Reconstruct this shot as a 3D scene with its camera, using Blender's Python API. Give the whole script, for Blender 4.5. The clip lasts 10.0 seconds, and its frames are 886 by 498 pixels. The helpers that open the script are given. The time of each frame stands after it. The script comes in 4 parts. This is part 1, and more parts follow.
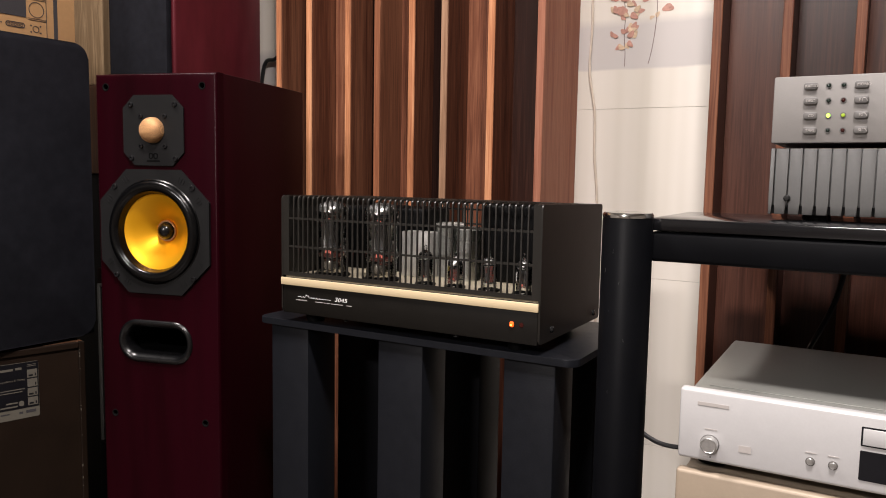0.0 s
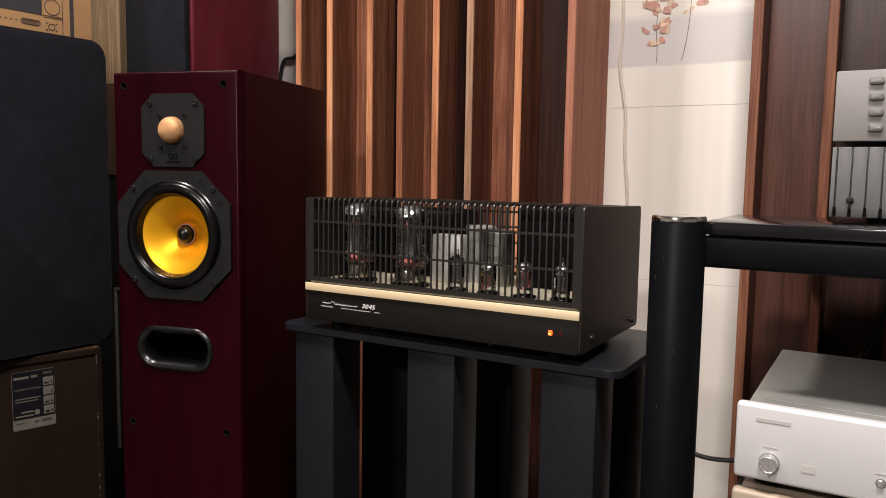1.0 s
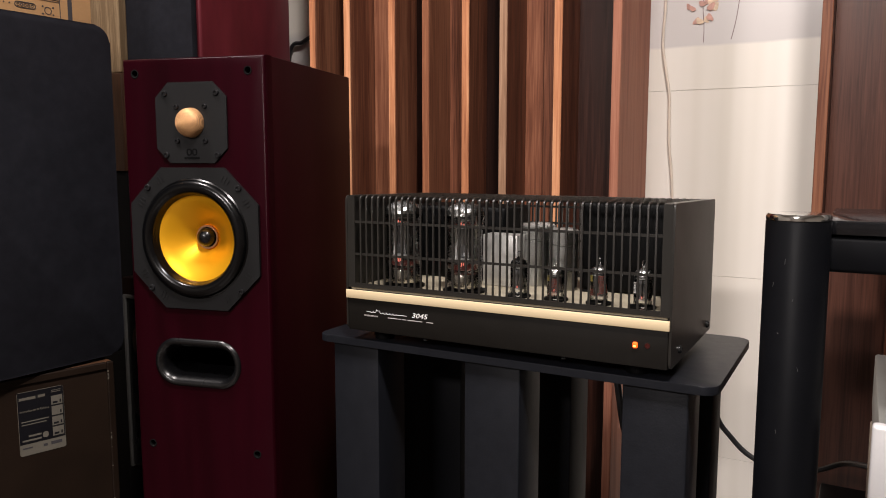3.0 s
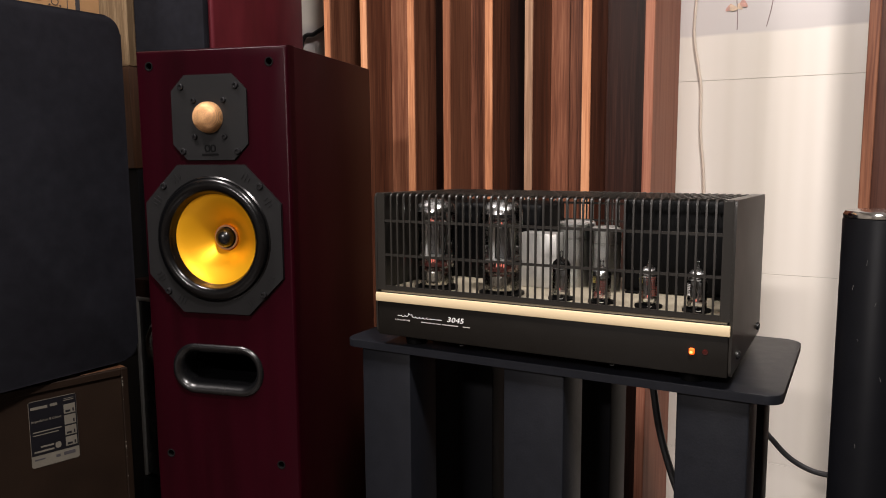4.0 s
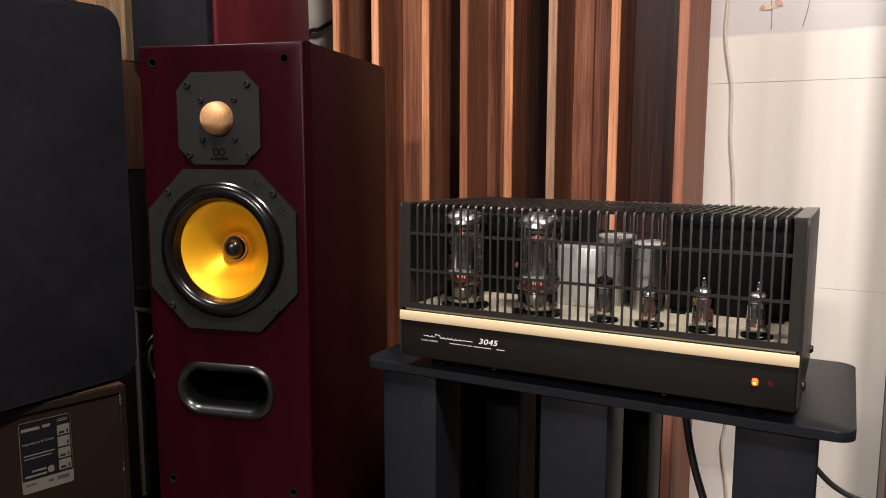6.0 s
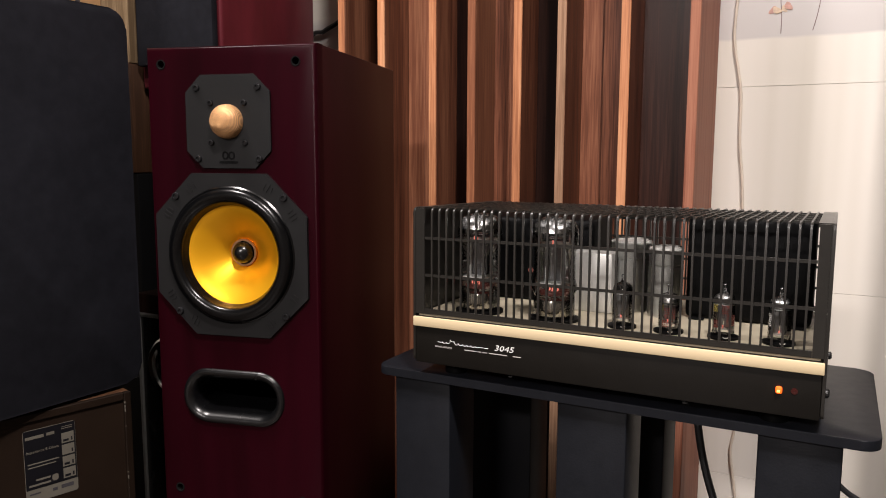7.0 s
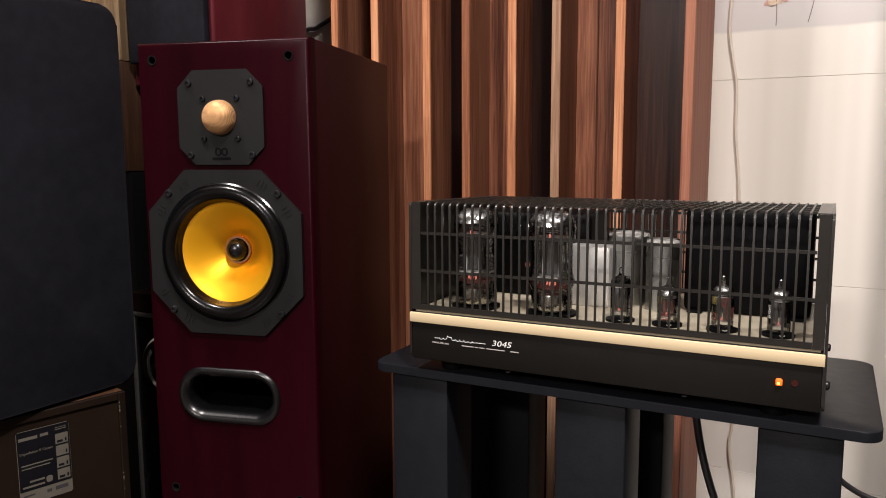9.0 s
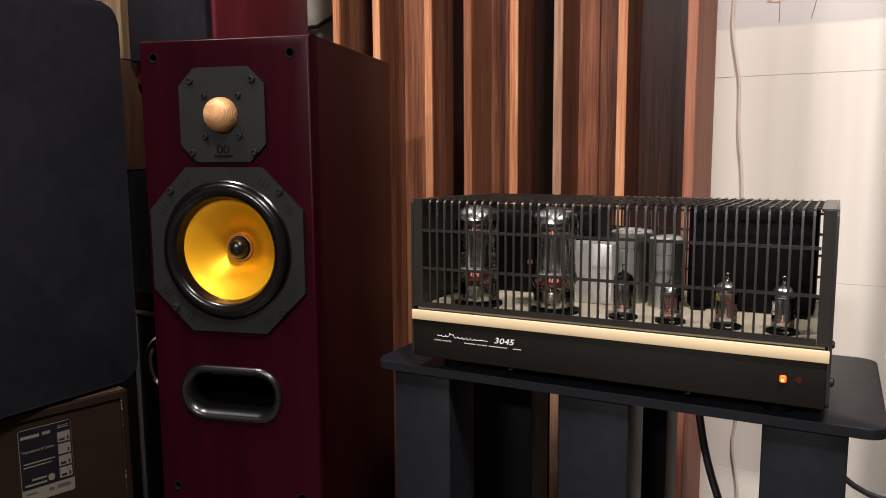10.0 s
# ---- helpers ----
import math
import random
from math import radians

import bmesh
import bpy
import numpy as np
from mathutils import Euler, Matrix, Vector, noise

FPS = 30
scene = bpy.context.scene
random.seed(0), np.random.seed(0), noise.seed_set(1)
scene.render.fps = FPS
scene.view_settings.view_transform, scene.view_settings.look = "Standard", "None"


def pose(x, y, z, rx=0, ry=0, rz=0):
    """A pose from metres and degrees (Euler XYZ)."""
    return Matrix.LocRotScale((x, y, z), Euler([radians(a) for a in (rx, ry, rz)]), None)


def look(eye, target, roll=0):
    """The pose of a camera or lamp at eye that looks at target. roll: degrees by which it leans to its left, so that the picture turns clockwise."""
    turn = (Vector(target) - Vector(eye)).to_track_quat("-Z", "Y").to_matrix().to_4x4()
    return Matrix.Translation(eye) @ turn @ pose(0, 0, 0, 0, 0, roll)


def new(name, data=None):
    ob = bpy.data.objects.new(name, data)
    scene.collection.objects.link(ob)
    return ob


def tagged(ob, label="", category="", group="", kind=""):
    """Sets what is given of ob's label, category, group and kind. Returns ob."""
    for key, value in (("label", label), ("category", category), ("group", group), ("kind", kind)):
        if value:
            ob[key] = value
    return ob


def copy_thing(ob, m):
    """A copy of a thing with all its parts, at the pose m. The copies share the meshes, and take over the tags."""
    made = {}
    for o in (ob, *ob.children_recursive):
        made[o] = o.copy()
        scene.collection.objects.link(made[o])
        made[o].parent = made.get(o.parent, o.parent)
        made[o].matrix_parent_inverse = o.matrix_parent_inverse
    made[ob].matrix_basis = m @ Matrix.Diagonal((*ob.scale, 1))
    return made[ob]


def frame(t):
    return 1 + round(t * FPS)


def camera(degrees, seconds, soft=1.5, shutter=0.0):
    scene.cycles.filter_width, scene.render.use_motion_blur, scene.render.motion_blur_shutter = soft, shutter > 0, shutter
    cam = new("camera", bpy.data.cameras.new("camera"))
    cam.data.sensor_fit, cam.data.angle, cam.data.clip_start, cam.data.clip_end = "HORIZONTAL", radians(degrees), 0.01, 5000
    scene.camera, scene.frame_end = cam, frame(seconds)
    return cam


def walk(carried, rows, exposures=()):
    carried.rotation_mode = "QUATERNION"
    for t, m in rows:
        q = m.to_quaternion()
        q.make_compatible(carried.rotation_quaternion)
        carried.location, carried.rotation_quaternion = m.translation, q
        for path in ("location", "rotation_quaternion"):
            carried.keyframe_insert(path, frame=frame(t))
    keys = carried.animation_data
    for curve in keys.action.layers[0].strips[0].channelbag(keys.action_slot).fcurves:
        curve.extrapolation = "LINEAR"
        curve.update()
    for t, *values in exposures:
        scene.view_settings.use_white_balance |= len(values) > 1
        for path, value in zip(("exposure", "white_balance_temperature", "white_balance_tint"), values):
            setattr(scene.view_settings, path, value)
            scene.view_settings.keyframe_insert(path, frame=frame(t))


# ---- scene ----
cam = camera(60.8, 10.0, soft=1.0)
PATH = [
    (0, (-0.004, 0.041, 0.834), (-0.989, 1.771, 0.638), 1.0),
    (0.5, (-0.029, 0.056, 0.837), (-1.031, 1.776, 0.644), 0.9),
    (1, (-0.053, 0.067, 0.834), (-1.062, 1.783, 0.639), 0.9),
    (1.5, (-0.082, 0.078, 0.838), (-1.084, 1.797, 0.639), 0.8),
    (2, (-0.12, 0.086, 0.844), (-1.11, 1.811, 0.637), 0.5),
    (2.5, (-0.149, 0.103, 0.844), (-1.129, 1.833, 0.63), 0.2),
    (2.7, (-0.164, 0.106, 0.843), (-1.136, 1.839, 0.621), 0.2),
    (4, (-0.252, 0.134, 0.845), (-1.217, 1.868, 0.598), -0.4),
    (4.5, (-0.274, 0.151, 0.849), (-1.232, 1.887, 0.593), -0.4),
    (5, (-0.295, 0.161, 0.847), (-1.245, 1.902, 0.59), -0.3),
    (5.5, (-0.308, 0.169, 0.857), (-1.251, 1.914, 0.597), -0.1),
    (6, (-0.33, 0.175, 0.857), (-1.267, 1.923, 0.601), 0.1),
    (7.5, (-0.36, 0.175, 0.858), (-1.279, 1.935, 0.612), 0.1),
    (8, (-0.361, 0.177, 0.855), (-1.278, 1.938, 0.609), -0.0),
    (8.5, (-0.357, 0.183, 0.853), (-1.275, 1.942, 0.607), -0.2),
    (9, (-0.36, 0.181, 0.853), (-1.273, 1.943, 0.601), -0.3),
    (9.5, (-0.36, 0.183, 0.853), (-1.276, 1.943, 0.599), -0.4),
    (10, (-0.361, 0.183, 0.85), (-1.279, 1.942, 0.597), -0.4),
]
walk(cam, [(t, look(eye, target, roll)) for t, eye, target, roll in PATH],
     exposures=((0, 0.0), (2.5, 0.02), (4, 0.06), (5, 0.11), (6, 0.11), (7.5, 0.06), (10, 0.03)))

# ---- light ----
world = bpy.data.worlds.new("world")
scene.world = world
world.use_nodes = True
world.node_tree.nodes["Background"].inputs["Color"].default_value = (1.0, 0.93, 0.86, 1)
world.node_tree.nodes["Background"].inputs["Strength"].default_value = 0.003


def ceiling_lamp(x, y, watts, sx, sy, tint):
    data = bpy.data.lights.new("ceiling_lamp", "AREA")
    data.shape, data.size, data.size_y, data.energy, data.color = "RECTANGLE", sx, sy, watts, tint
    lamp = new("ceiling_lamp", data)
    lamp.matrix_world = pose(x, y, 2.62)
    return lamp


WARM = (1.0, 0.915, 0.885)
ceiling_lamp(0.08, 0.02, 78, 0.24, 0.24, WARM)
ceiling_lamp(-1.45, 0.34, 52, 0.24, 0.24, WARM)
ceiling_lamp(-0.55, -3.20, 235, 0.90, 0.45, WARM)


# ---- materials ----
def material(name, color, rough=0.5, metal=0.0, vary=0.12, scale=30.0, bump=0.0, coat=0.0, stretch=(1, 1, 1), spec=0.5, rough_vary=0.12):
    m = bpy.data.materials.new(name)
    m.use_nodes = True
    nt = m.node_tree
    b = nt.nodes["Principled BSDF"]
    b.inputs["Metallic"].default_value = metal
    b.inputs["Coat Weight"].default_value = coat
    b.inputs["Coat Roughness"].default_value = 0.12
    b.inputs["Specular IOR Level"].default_value = spec
    co = nt.nodes.new("ShaderNodeTexCoord")
    mp = nt.nodes.new("ShaderNodeMapping")
    mp.inputs["Scale"].default_value = stretch
    nt.links.new(co.outputs["Object"], mp.inputs["Vector"])
    info = nt.nodes.new("ShaderNodeObjectInfo")
    off = nt.nodes.new("ShaderNodeVectorMath")
    off.operation = "ADD"
    mul = nt.nodes.new("ShaderNodeMath")
    mul.operation = "MULTIPLY"
    mul.inputs[1].default_value = 17.0
    nt.links.new(info.outputs["Random"], mul.inputs[0])
    nt.links.new(mp.outputs["Vector"], off.inputs[0])
    nt.links.new(mul.outputs[0], off.inputs[1])
    fine = nt.nodes.new("ShaderNodeTexNoise")
    fine.inputs["Scale"].default_value = scale
    fine.inputs["Detail"].default_value = 6
    coarse = nt.nodes.new("ShaderNodeTexNoise")
    coarse.inputs["Scale"].default_value = scale * 0.16
    coarse.inputs["Detail"].default_value = 3
    for n in (fine, coarse):
        nt.links.new(off.outputs[0], n.inputs["Vector"])
    add = nt.nodes.new("ShaderNodeMath")
    add.operation = "MULTIPLY_ADD"
    add.inputs[1].default_value = 0.5
    half = nt.nodes.new("ShaderNodeMath")
    half.operation = "MULTIPLY"
    half.inputs[1].default_value = 0.5
    nt.links.new(coarse.outputs["Fac"], half.inputs[0])
    nt.links.new(fine.outputs["Fac"], add.inputs[0])
    nt.links.new(half.outputs[0], add.inputs[2])
    ramp = nt.nodes.new("ShaderNodeValToRGB")
    lo = [max(0, c * (1 - vary)) for c in color]
    hi = [min(1, c * (1 + vary)) for c in color]
    ramp.color_ramp.elements[0].position, ramp.color_ramp.elements[1].position = 0.3, 0.7
    ramp.color_ramp.elements[0].color, ramp.color_ramp.elements[1].color = (*lo, 1), (*hi, 1)
    nt.links.new(add.outputs[0], ramp.inputs["Fac"])
    nt.links.new(ramp.outputs["Color"], b.inputs["Base Color"])
    rr = nt.nodes.new("ShaderNodeMapRange")
    rr.inputs["To Min"].default_value, rr.inputs["To Max"].default_value = max(0.02, rough * (1 - rough_vary)), min(1, rough * (1 + rough_vary))
    nt.links.new(coarse.outputs["Fac"], rr.inputs["Value"])
    nt.links.new(rr.outputs["Result"], b.inputs["Roughness"])
    if bump:
        bp = nt.nodes.new("ShaderNodeBump")
        bp.inputs["Strength"].default_value = bump
        bp.inputs["Distance"].default_value = 0.002
        nt.links.new(fine.outputs["Fac"], bp.inputs["Height"])
        nt.links.new(bp.outputs["Normal"], b.inputs["Normal"])
    return m


def wood(name, stops, rough=0.38, coat=0.25, stretch=(70, 70, 2.2), spread=0.35, bump=0.15, spec=0.3):
    """Grain along local z; each piece takes its own tone."""
    m = bpy.data.materials.new(name)
    m.use_nodes = True
    nt = m.node_tree
    b = nt.nodes["Principled BSDF"]
    b.inputs["Coat Weight"].default_value = coat
    b.inputs["Coat Roughness"].default_value = 0.25
    b.inputs["Specular IOR Level"].default_value = spec
    co = nt.nodes.new("ShaderNodeTexCoord")
    info = nt.nodes.new("ShaderNodeObjectInfo")
    mp = nt.nodes.new("ShaderNodeMapping")
    mp.inputs["Scale"].default_value = stretch
    mul = nt.nodes.new("ShaderNodeMath")
    mul.operation = "MULTIPLY"
    mul.inputs[1].default_value = 43.0
    off = nt.nodes.new("ShaderNodeVectorMath")
    off.operation = "ADD"
    nt.links.new(info.outputs["Random"], mul.inputs[0])
    nt.links.new(co.outputs["Object"], mp.inputs["Vector"])
    nt.links.new(mp.outputs["Vector"], off.inputs[0])
    nt.links.new(mul.outputs[0], off.inputs[1])
    n1 = nt.nodes.new("ShaderNodeTexNoise")
    n1.inputs["Scale"].default_value, n1.inputs["Detail"].default_value, n1.inputs["Distortion"].default_value = 0.45, 5, 1.2
    n2 = nt.nodes.new("ShaderNodeTexNoise")
    n2.inputs["Scale"].default_value, n2.inputs["Detail"].default_value, n2.inputs["Distortion"].default_value = 4.5, 8, 0.5
    for n in (n1, n2):
        nt.links.new(off.outputs[0], n.inputs["Vector"])
    mix = nt.nodes.new("ShaderNodeMath")
    mix.operation = "MULTIPLY_ADD"
    mix.inputs[1].default_value = 0.5
    sc = nt.nodes.new("ShaderNodeMath")
    sc.operation = "MULTIPLY"
    sc.inputs[1].default_value = 0.5
    nt.links.new(n2.outputs["Fac"], sc.inputs[0])
    nt.links.new(n1.outputs["Fac"], mix.inputs[0])
    nt.links.new(sc.outputs[0], mix.inputs[2])
    shift = nt.nodes.new("ShaderNodeMath")
    shift.operation = "MULTIPLY_ADD"
    shift.inputs[1].default_value = spread
    base = nt.nodes.new("ShaderNodeMath")
    base.operation = "SUBTRACT"
    base.inputs[1].default_value = spread * 0.5
    nt.links.new(mix.outputs[0], base.inputs[0])
    nt.links.new(info.outputs["Random"], shift.inputs[0])
    nt.links.new(base.outputs[0], shift.inputs[2])
    ramp = nt.nodes.new("ShaderNodeValToRGB")
    el = ramp.color_ramp.elements
    el[0].position, el[0].color = 0.33, (*stops[0], 1)
    el[1].position, el[1].color = 0.67, (*stops[2], 1)
    mid = el.new(0.5)
    mid.color = (*stops[1], 1)
    nt.links.new(shift.outputs[0], ramp.inputs["Fac"])
    nt.links.new(ramp.outputs["Color"], b.inputs["Base Color"])
    rr = nt.nodes.new("ShaderNodeMapRange")
    rr.inputs["To Min"].default_value, rr.inputs["To Max"].default_value = rough * 0.8, rough * 1.25
    nt.links.new(n2.outputs["Fac"], rr.inputs["Value"])
    nt.links.new(rr.outputs["Result"], b.inputs["Roughness"])
    bp = nt.nodes.new("ShaderNodeBump")
    bp.inputs["Strength"].default_value, bp.inputs["Distance"].default_value = bump, 0.001
    nt.links.new(n2.outputs["Fac"], bp.inputs["Height"])
    nt.links.new(bp.outputs["Normal"], b.inputs["Normal"])
    return m


def glow(name, color, strength):
    m = bpy.data.materials.new(name)
    m.use_nodes = True
    b = m.node_tree.nodes["Principled BSDF"]
    b.inputs["Base Color"].default_value = (*color, 1)
    b.inputs["Emission Color"].default_value = (*color, 1)
    b.inputs["Emission Strength"].default_value = strength
    return m


def thin_glass(name, tint=(1, 1, 1), rough=0.07, gloss=1.0):
    m = bpy.data.materials.new(name)
    m.use_nodes = True
    nt = m.node_tree
    nt.nodes.remove(nt.nodes["Principled BSDF"])
    out = nt.nodes["Material Output"]
    tr = nt.nodes.new("ShaderNodeBsdfTransparent")
    tr.inputs["Color"].default_value = (*tint, 1)
    gl = nt.nodes.new("ShaderNodeBsdfGlossy")
    gl.inputs["Roughness"].default_value = rough
    gl.inputs["Color"].default_value = (gloss, gloss, gloss, 1)
    fr = nt.nodes.new("ShaderNodeFresnel")
    fr.inputs["IOR"].default_value = 1.75
    mx = nt.nodes.new("ShaderNodeMixShader")
    nt.links.new(fr.outputs["Fac"], mx.inputs["Fac"])
    nt.links.new(tr.outputs["BSDF"], mx.inputs[1])
    nt.links.new(gl.outputs["BSDF"], mx.inputs[2])
    nt.links.new(mx.outputs["Shader"], out.inputs["Surface"])
    return m


WALNUT = wood("walnut", ((0.072, 0.025, 0.0145), (0.21, 0.079, 0.044), (0.37, 0.16, 0.088)), rough=0.36, coat=0.05, spread=0.2, spec=0.22)
# lighter walnut copy: lamp light on the fin fronts is painted in
WALNUT_LIT_EDGE = wood("walnut_lit_edge", ((0.20, 0.075, 0.038), (0.43, 0.18, 0.086), (0.62, 0.31, 0.165)), rough=0.34, coat=0.15, spread=0.35)
WALNUT_GREY = wood("walnut_grey_edge", ((0.19, 0.105, 0.062), (0.34, 0.20, 0.125), (0.46, 0.29, 0.19)), rough=0.36, coat=0.1, spread=0.2)
# darker walnut copy: shade on the fin sides is put into the colour
WALNUT_SHADED = wood("walnut_shaded", ((0.040, 0.0135, 0.008), (0.112, 0.041, 0.023), (0.205, 0.086, 0.047)), rough=0.4, coat=0.03, spread=0.2, spec=0.18)
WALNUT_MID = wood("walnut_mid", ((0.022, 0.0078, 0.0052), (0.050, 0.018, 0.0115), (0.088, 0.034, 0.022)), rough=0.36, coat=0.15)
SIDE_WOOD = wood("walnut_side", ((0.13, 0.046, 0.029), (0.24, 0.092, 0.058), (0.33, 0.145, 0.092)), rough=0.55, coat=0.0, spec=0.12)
# near-black walnut: painted shade of deep wells, and the satellite's own dark brown
WALNUT_DARK_AND_SHADE = wood("walnut_dark_and_shade", ((0.008, 0.0028, 0.002), (0.017, 0.0062, 0.004), (0.034, 0.013, 0.008)), rough=0.55, coat=0.0, spec=0.08)
MAHOGANY = material("mahogany_lacquer", (0.0130, 0.0006, 0.0024), 0.30, 0, 0.35, 40, 0.02, 0.0, (1, 1, 0.08), 0.065)
# lighter mahogany copy, with the stronger light on the bookshelf cabinet painted in
MAHOGANY_LIT = material("lit_mahogany_lacquer", (0.092, 0.0125, 0.0185), 0.3, 0, 0.45, 26, 0.02, 0.0, (1, 1, 0.3), 0.3)
CARCASS = wood("brown_veneer", ((0.03, 0.013, 0.006), (0.06, 0.026, 0.012), (0.10, 0.045, 0.02)), rough=0.5, coat=0.0)
STRAW = wood("straw_veneer", ((0.13, 0.085, 0.045), (0.27, 0.19, 0.11), (0.46, 0.355, 0.225)), rough=0.55, coat=0, stretch=(150, 150, 4.0))
# brown board, darkened further: the shade on this side is in its colour
BACKBOARD = material("shaded_brown_board", (0.0125, 0.0072, 0.0045), 0.5, 0, 0.35, 14, 0.05, spec=0.15)
GRILLE = material("charcoal_grille_cloth", (0.0115, 0.0118, 0.0155), 0.85, 0, 0.3, 60, 0.25, spec=0.1)
BLACK = material("black_paint", (0.0014, 0.0014, 0.0016), 0.55, 0, 0.2, 40, 0.02, spec=0.1)
AMP_BLACK = material("black_brown_enamel", (0.0062, 0.0053, 0.0042), 0.45, 0, 0.12, 300, 0.04, spec=0.25)
DULL_ALU = material("dull_aluminium", (0.58, 0.575, 0.55), 0.36, 0.5, 0.28, 110, 0.05, stretch=(1, 1, 0.35))
CAGE = material("cage_enamel", (0.013, 0.0118, 0.010), 0.34, 0, 0.15, 120, 0.03)
STAND = material("blue_black_powder_coat", (0.0068, 0.0075, 0.0098), 0.42, 0, 0.16, 500, 0.08, spec=0.15)
RACK = material("rack_black_coat", (0.0024, 0.0026, 0.0035), 0.45, 0, 0.2, 60, 0.04, spec=0.09)
GLOSS_BLACK = material("gloss_black_board", (0.006, 0.006, 0.007), 0.12, 0, 0.2, 60, 0.0)
DRIVER = material("driver_frame_black", (0.0068, 0.0068, 0.0072), 0.5, 0, 0.1, 400, 0.05, spec=0.22)
RUBBER = material("rubber_surround", (0.0016, 0.0016, 0.0018), 0.22, 0, 0.1, 60, spec=0.32)
PORT = material("port_plastic", (0.003, 0.003, 0.0034), 0.27, 0, 0.1, 60, spec=0.5)
SCREW = material("black_zinc_screw", (0.022, 0.022, 0.024), 0.26, 0.6, 0.2, 300)
VOID = material("port_inside", (0.003, 0.003, 0.003), 0.9, 0, 0.1, 60, spec=0.1)
GOLD_CONE = material("gold_anodised_cone", (0.90, 0.44, 0.012), 0.40, 0.65, 0.06, 14, 0.02)
COPPER = material("copper_ring", (0.70, 0.38, 0.20), 0.3, 0.9, 0.08, 40)
STEEL = material("black_screw_steel", (0.02, 0.02, 0.02), 0.25, 0.3, 0.2, 300)
CHROME = material("chrome", (0.78, 0.77, 0.75), 0.13, 1.0, 0.05, 60)
BRUSHED = material("brushed_aluminium", (0.72, 0.71, 0.69), 0.38, 0.55, 0.08, 60, 0.03, stretch=(1, 1, 8))
TRIM_GREY = material("grey_metal_trim", (0.17, 0.165, 0.155), 0.4, 0.5, 0.15, 80, 0.03)
KNOB_METAL = material("turned_aluminium", (0.62, 0.62, 0.61), 0.3, 0.9, 0.15, 300, 0.04)
SILVER = material("silver_front_panel", (0.54, 0.535, 0.535), 0.36, 0.15, 0.03, 400, 0.02)
SILVER_TOP = material("grey_steel_cover", (0.30, 0.305, 0.285), 0.40, 0.45, 0.05, 300, 0.03)
FAINT = material("faint_panel_print", (0.47, 0.44, 0.42), 0.4, 0.1, 0.03, 300)
CHAMPAGNE = material("champagne_panel", (0.34, 0.275, 0.205), 0.46, 0.15, 0.04, 300, 0.02)
GOLD = material("pale_gold_strip", (0.64, 0.515, 0.32), 0.5, 0.1, 0.05, 200, 0.02, stretch=(0.05, 1, 1))
CREAM = material("cream_deck", (0.44, 0.39, 0.29), 0.42, 0.1, 0.08, 60)
GREY_BOX = material("grey_plastic_panel", (0.22, 0.21, 0.20), 0.48, 0.0, 0.04, 500, 0.04)
GREY_FIN = material("grey_cast_fins", (0.088, 0.088, 0.086), 0.45, 0.1, 0.08, 300, 0.06)
BUTTON = material("grey_button", (0.13, 0.125, 0.12), 0.4, 0, 0.08, 300)
CARDBOARD = material("cardboard", (0.50, 0.29, 0.13), 0.85, 0, 0.08, 120, 0.12)
INK = material("dark_ink", (0.035, 0.032, 0.036), 0.7, 0, 0.1, 200)
# white label paper with the shade over it put into a low tone
LABEL_WHITE = material("shaded_label_paper", (0.11, 0.10, 0.08), 0.6, 0, 0.1, 200)
LABEL_BLACK = material("label_black", (0.004, 0.004, 0.006), 0.45, 0, 0.1, 200, spec=0.3)
PRINT = material("white_print", (0.75, 0.75, 0.74), 0.5, 0, 0.03, 200)
CORD = material("beige_cord", (0.58, 0.50, 0.41), 0.5, 0, 0.12, 60)
CABLE = material("black_cable", (0.012, 0.012, 0.013), 0.4, 0, 0.2, 200)
PLASTER = material("painted_wall", (0.16, 0.145, 0.125), 0.8, 0, 0.08, 6, 0.05)
CEILING = material("white_ceiling", (0.50, 0.48, 0.46), 0.85, 0, 0.03, 6)
FLOOR = material("brown_floor_tile", (0.055, 0.042, 0.034), 0.4, 0, 0.12, 12, 0.03)
GROUT = material("grey_grout", (0.46, 0.44, 0.40), 0.9, 0, 0.15, 200, 0.1)
MICA = material("mica_disc", (0.93, 0.92, 0.90), 0.3, 0.0, 0.05, 200)
ANODE = material("tube_anode", (0.20, 0.20, 0.205), 0.28, 0.6, 0.2, 80, 0.04)
TUBE_BASE = material("tube_base_metal", (0.56, 0.53, 0.47), 0.16, 1.0, 0.1, 80)
GETTER = material("mirror_getter", (0.85, 0.83, 0.81), 0.26, 1.0, 0.25, 200)
GLASS = thin_glass("tube_glass", (0.96, 0.97, 0.97))
HEATER = glow("glowing_heater", (1.0, 0.27, 0.20), 0.62)
HEATER_DIM = glow("dim_heater_glow", (0.20, 0.055, 0.045), 0.10)
NEON = glow("orange_neon", (0.9, 0.13, 0.01), 0.9)
NEON_CORE = glow("neon_core", (1.0, 0.40, 0.10), 2.0)
GREEN_LED = glow("lit_green_led", (0.45, 1.0, 0.06), 5.0)
GREEN_DIM = glow("dim_green_led", (0.30, 0.42, 0.03), 0.25)
RED_DARK = material("dark_red_led", (0.035, 0.004, 0.003), 0.25)
GREEN_DARK = material("dark_green_led", (0.012, 0.02, 0.016), 0.25)
YELLOW_INK = material("yellow_tube_print", (0.33, 0.27, 0.07), 0.5)
RED_INK = material("red_tube_print", (0.17, 0.045, 0.035), 0.5)
PETAL = material("printed_petal", (0.42, 0.22, 0.17), 0.3, 0, 0.35, 200)
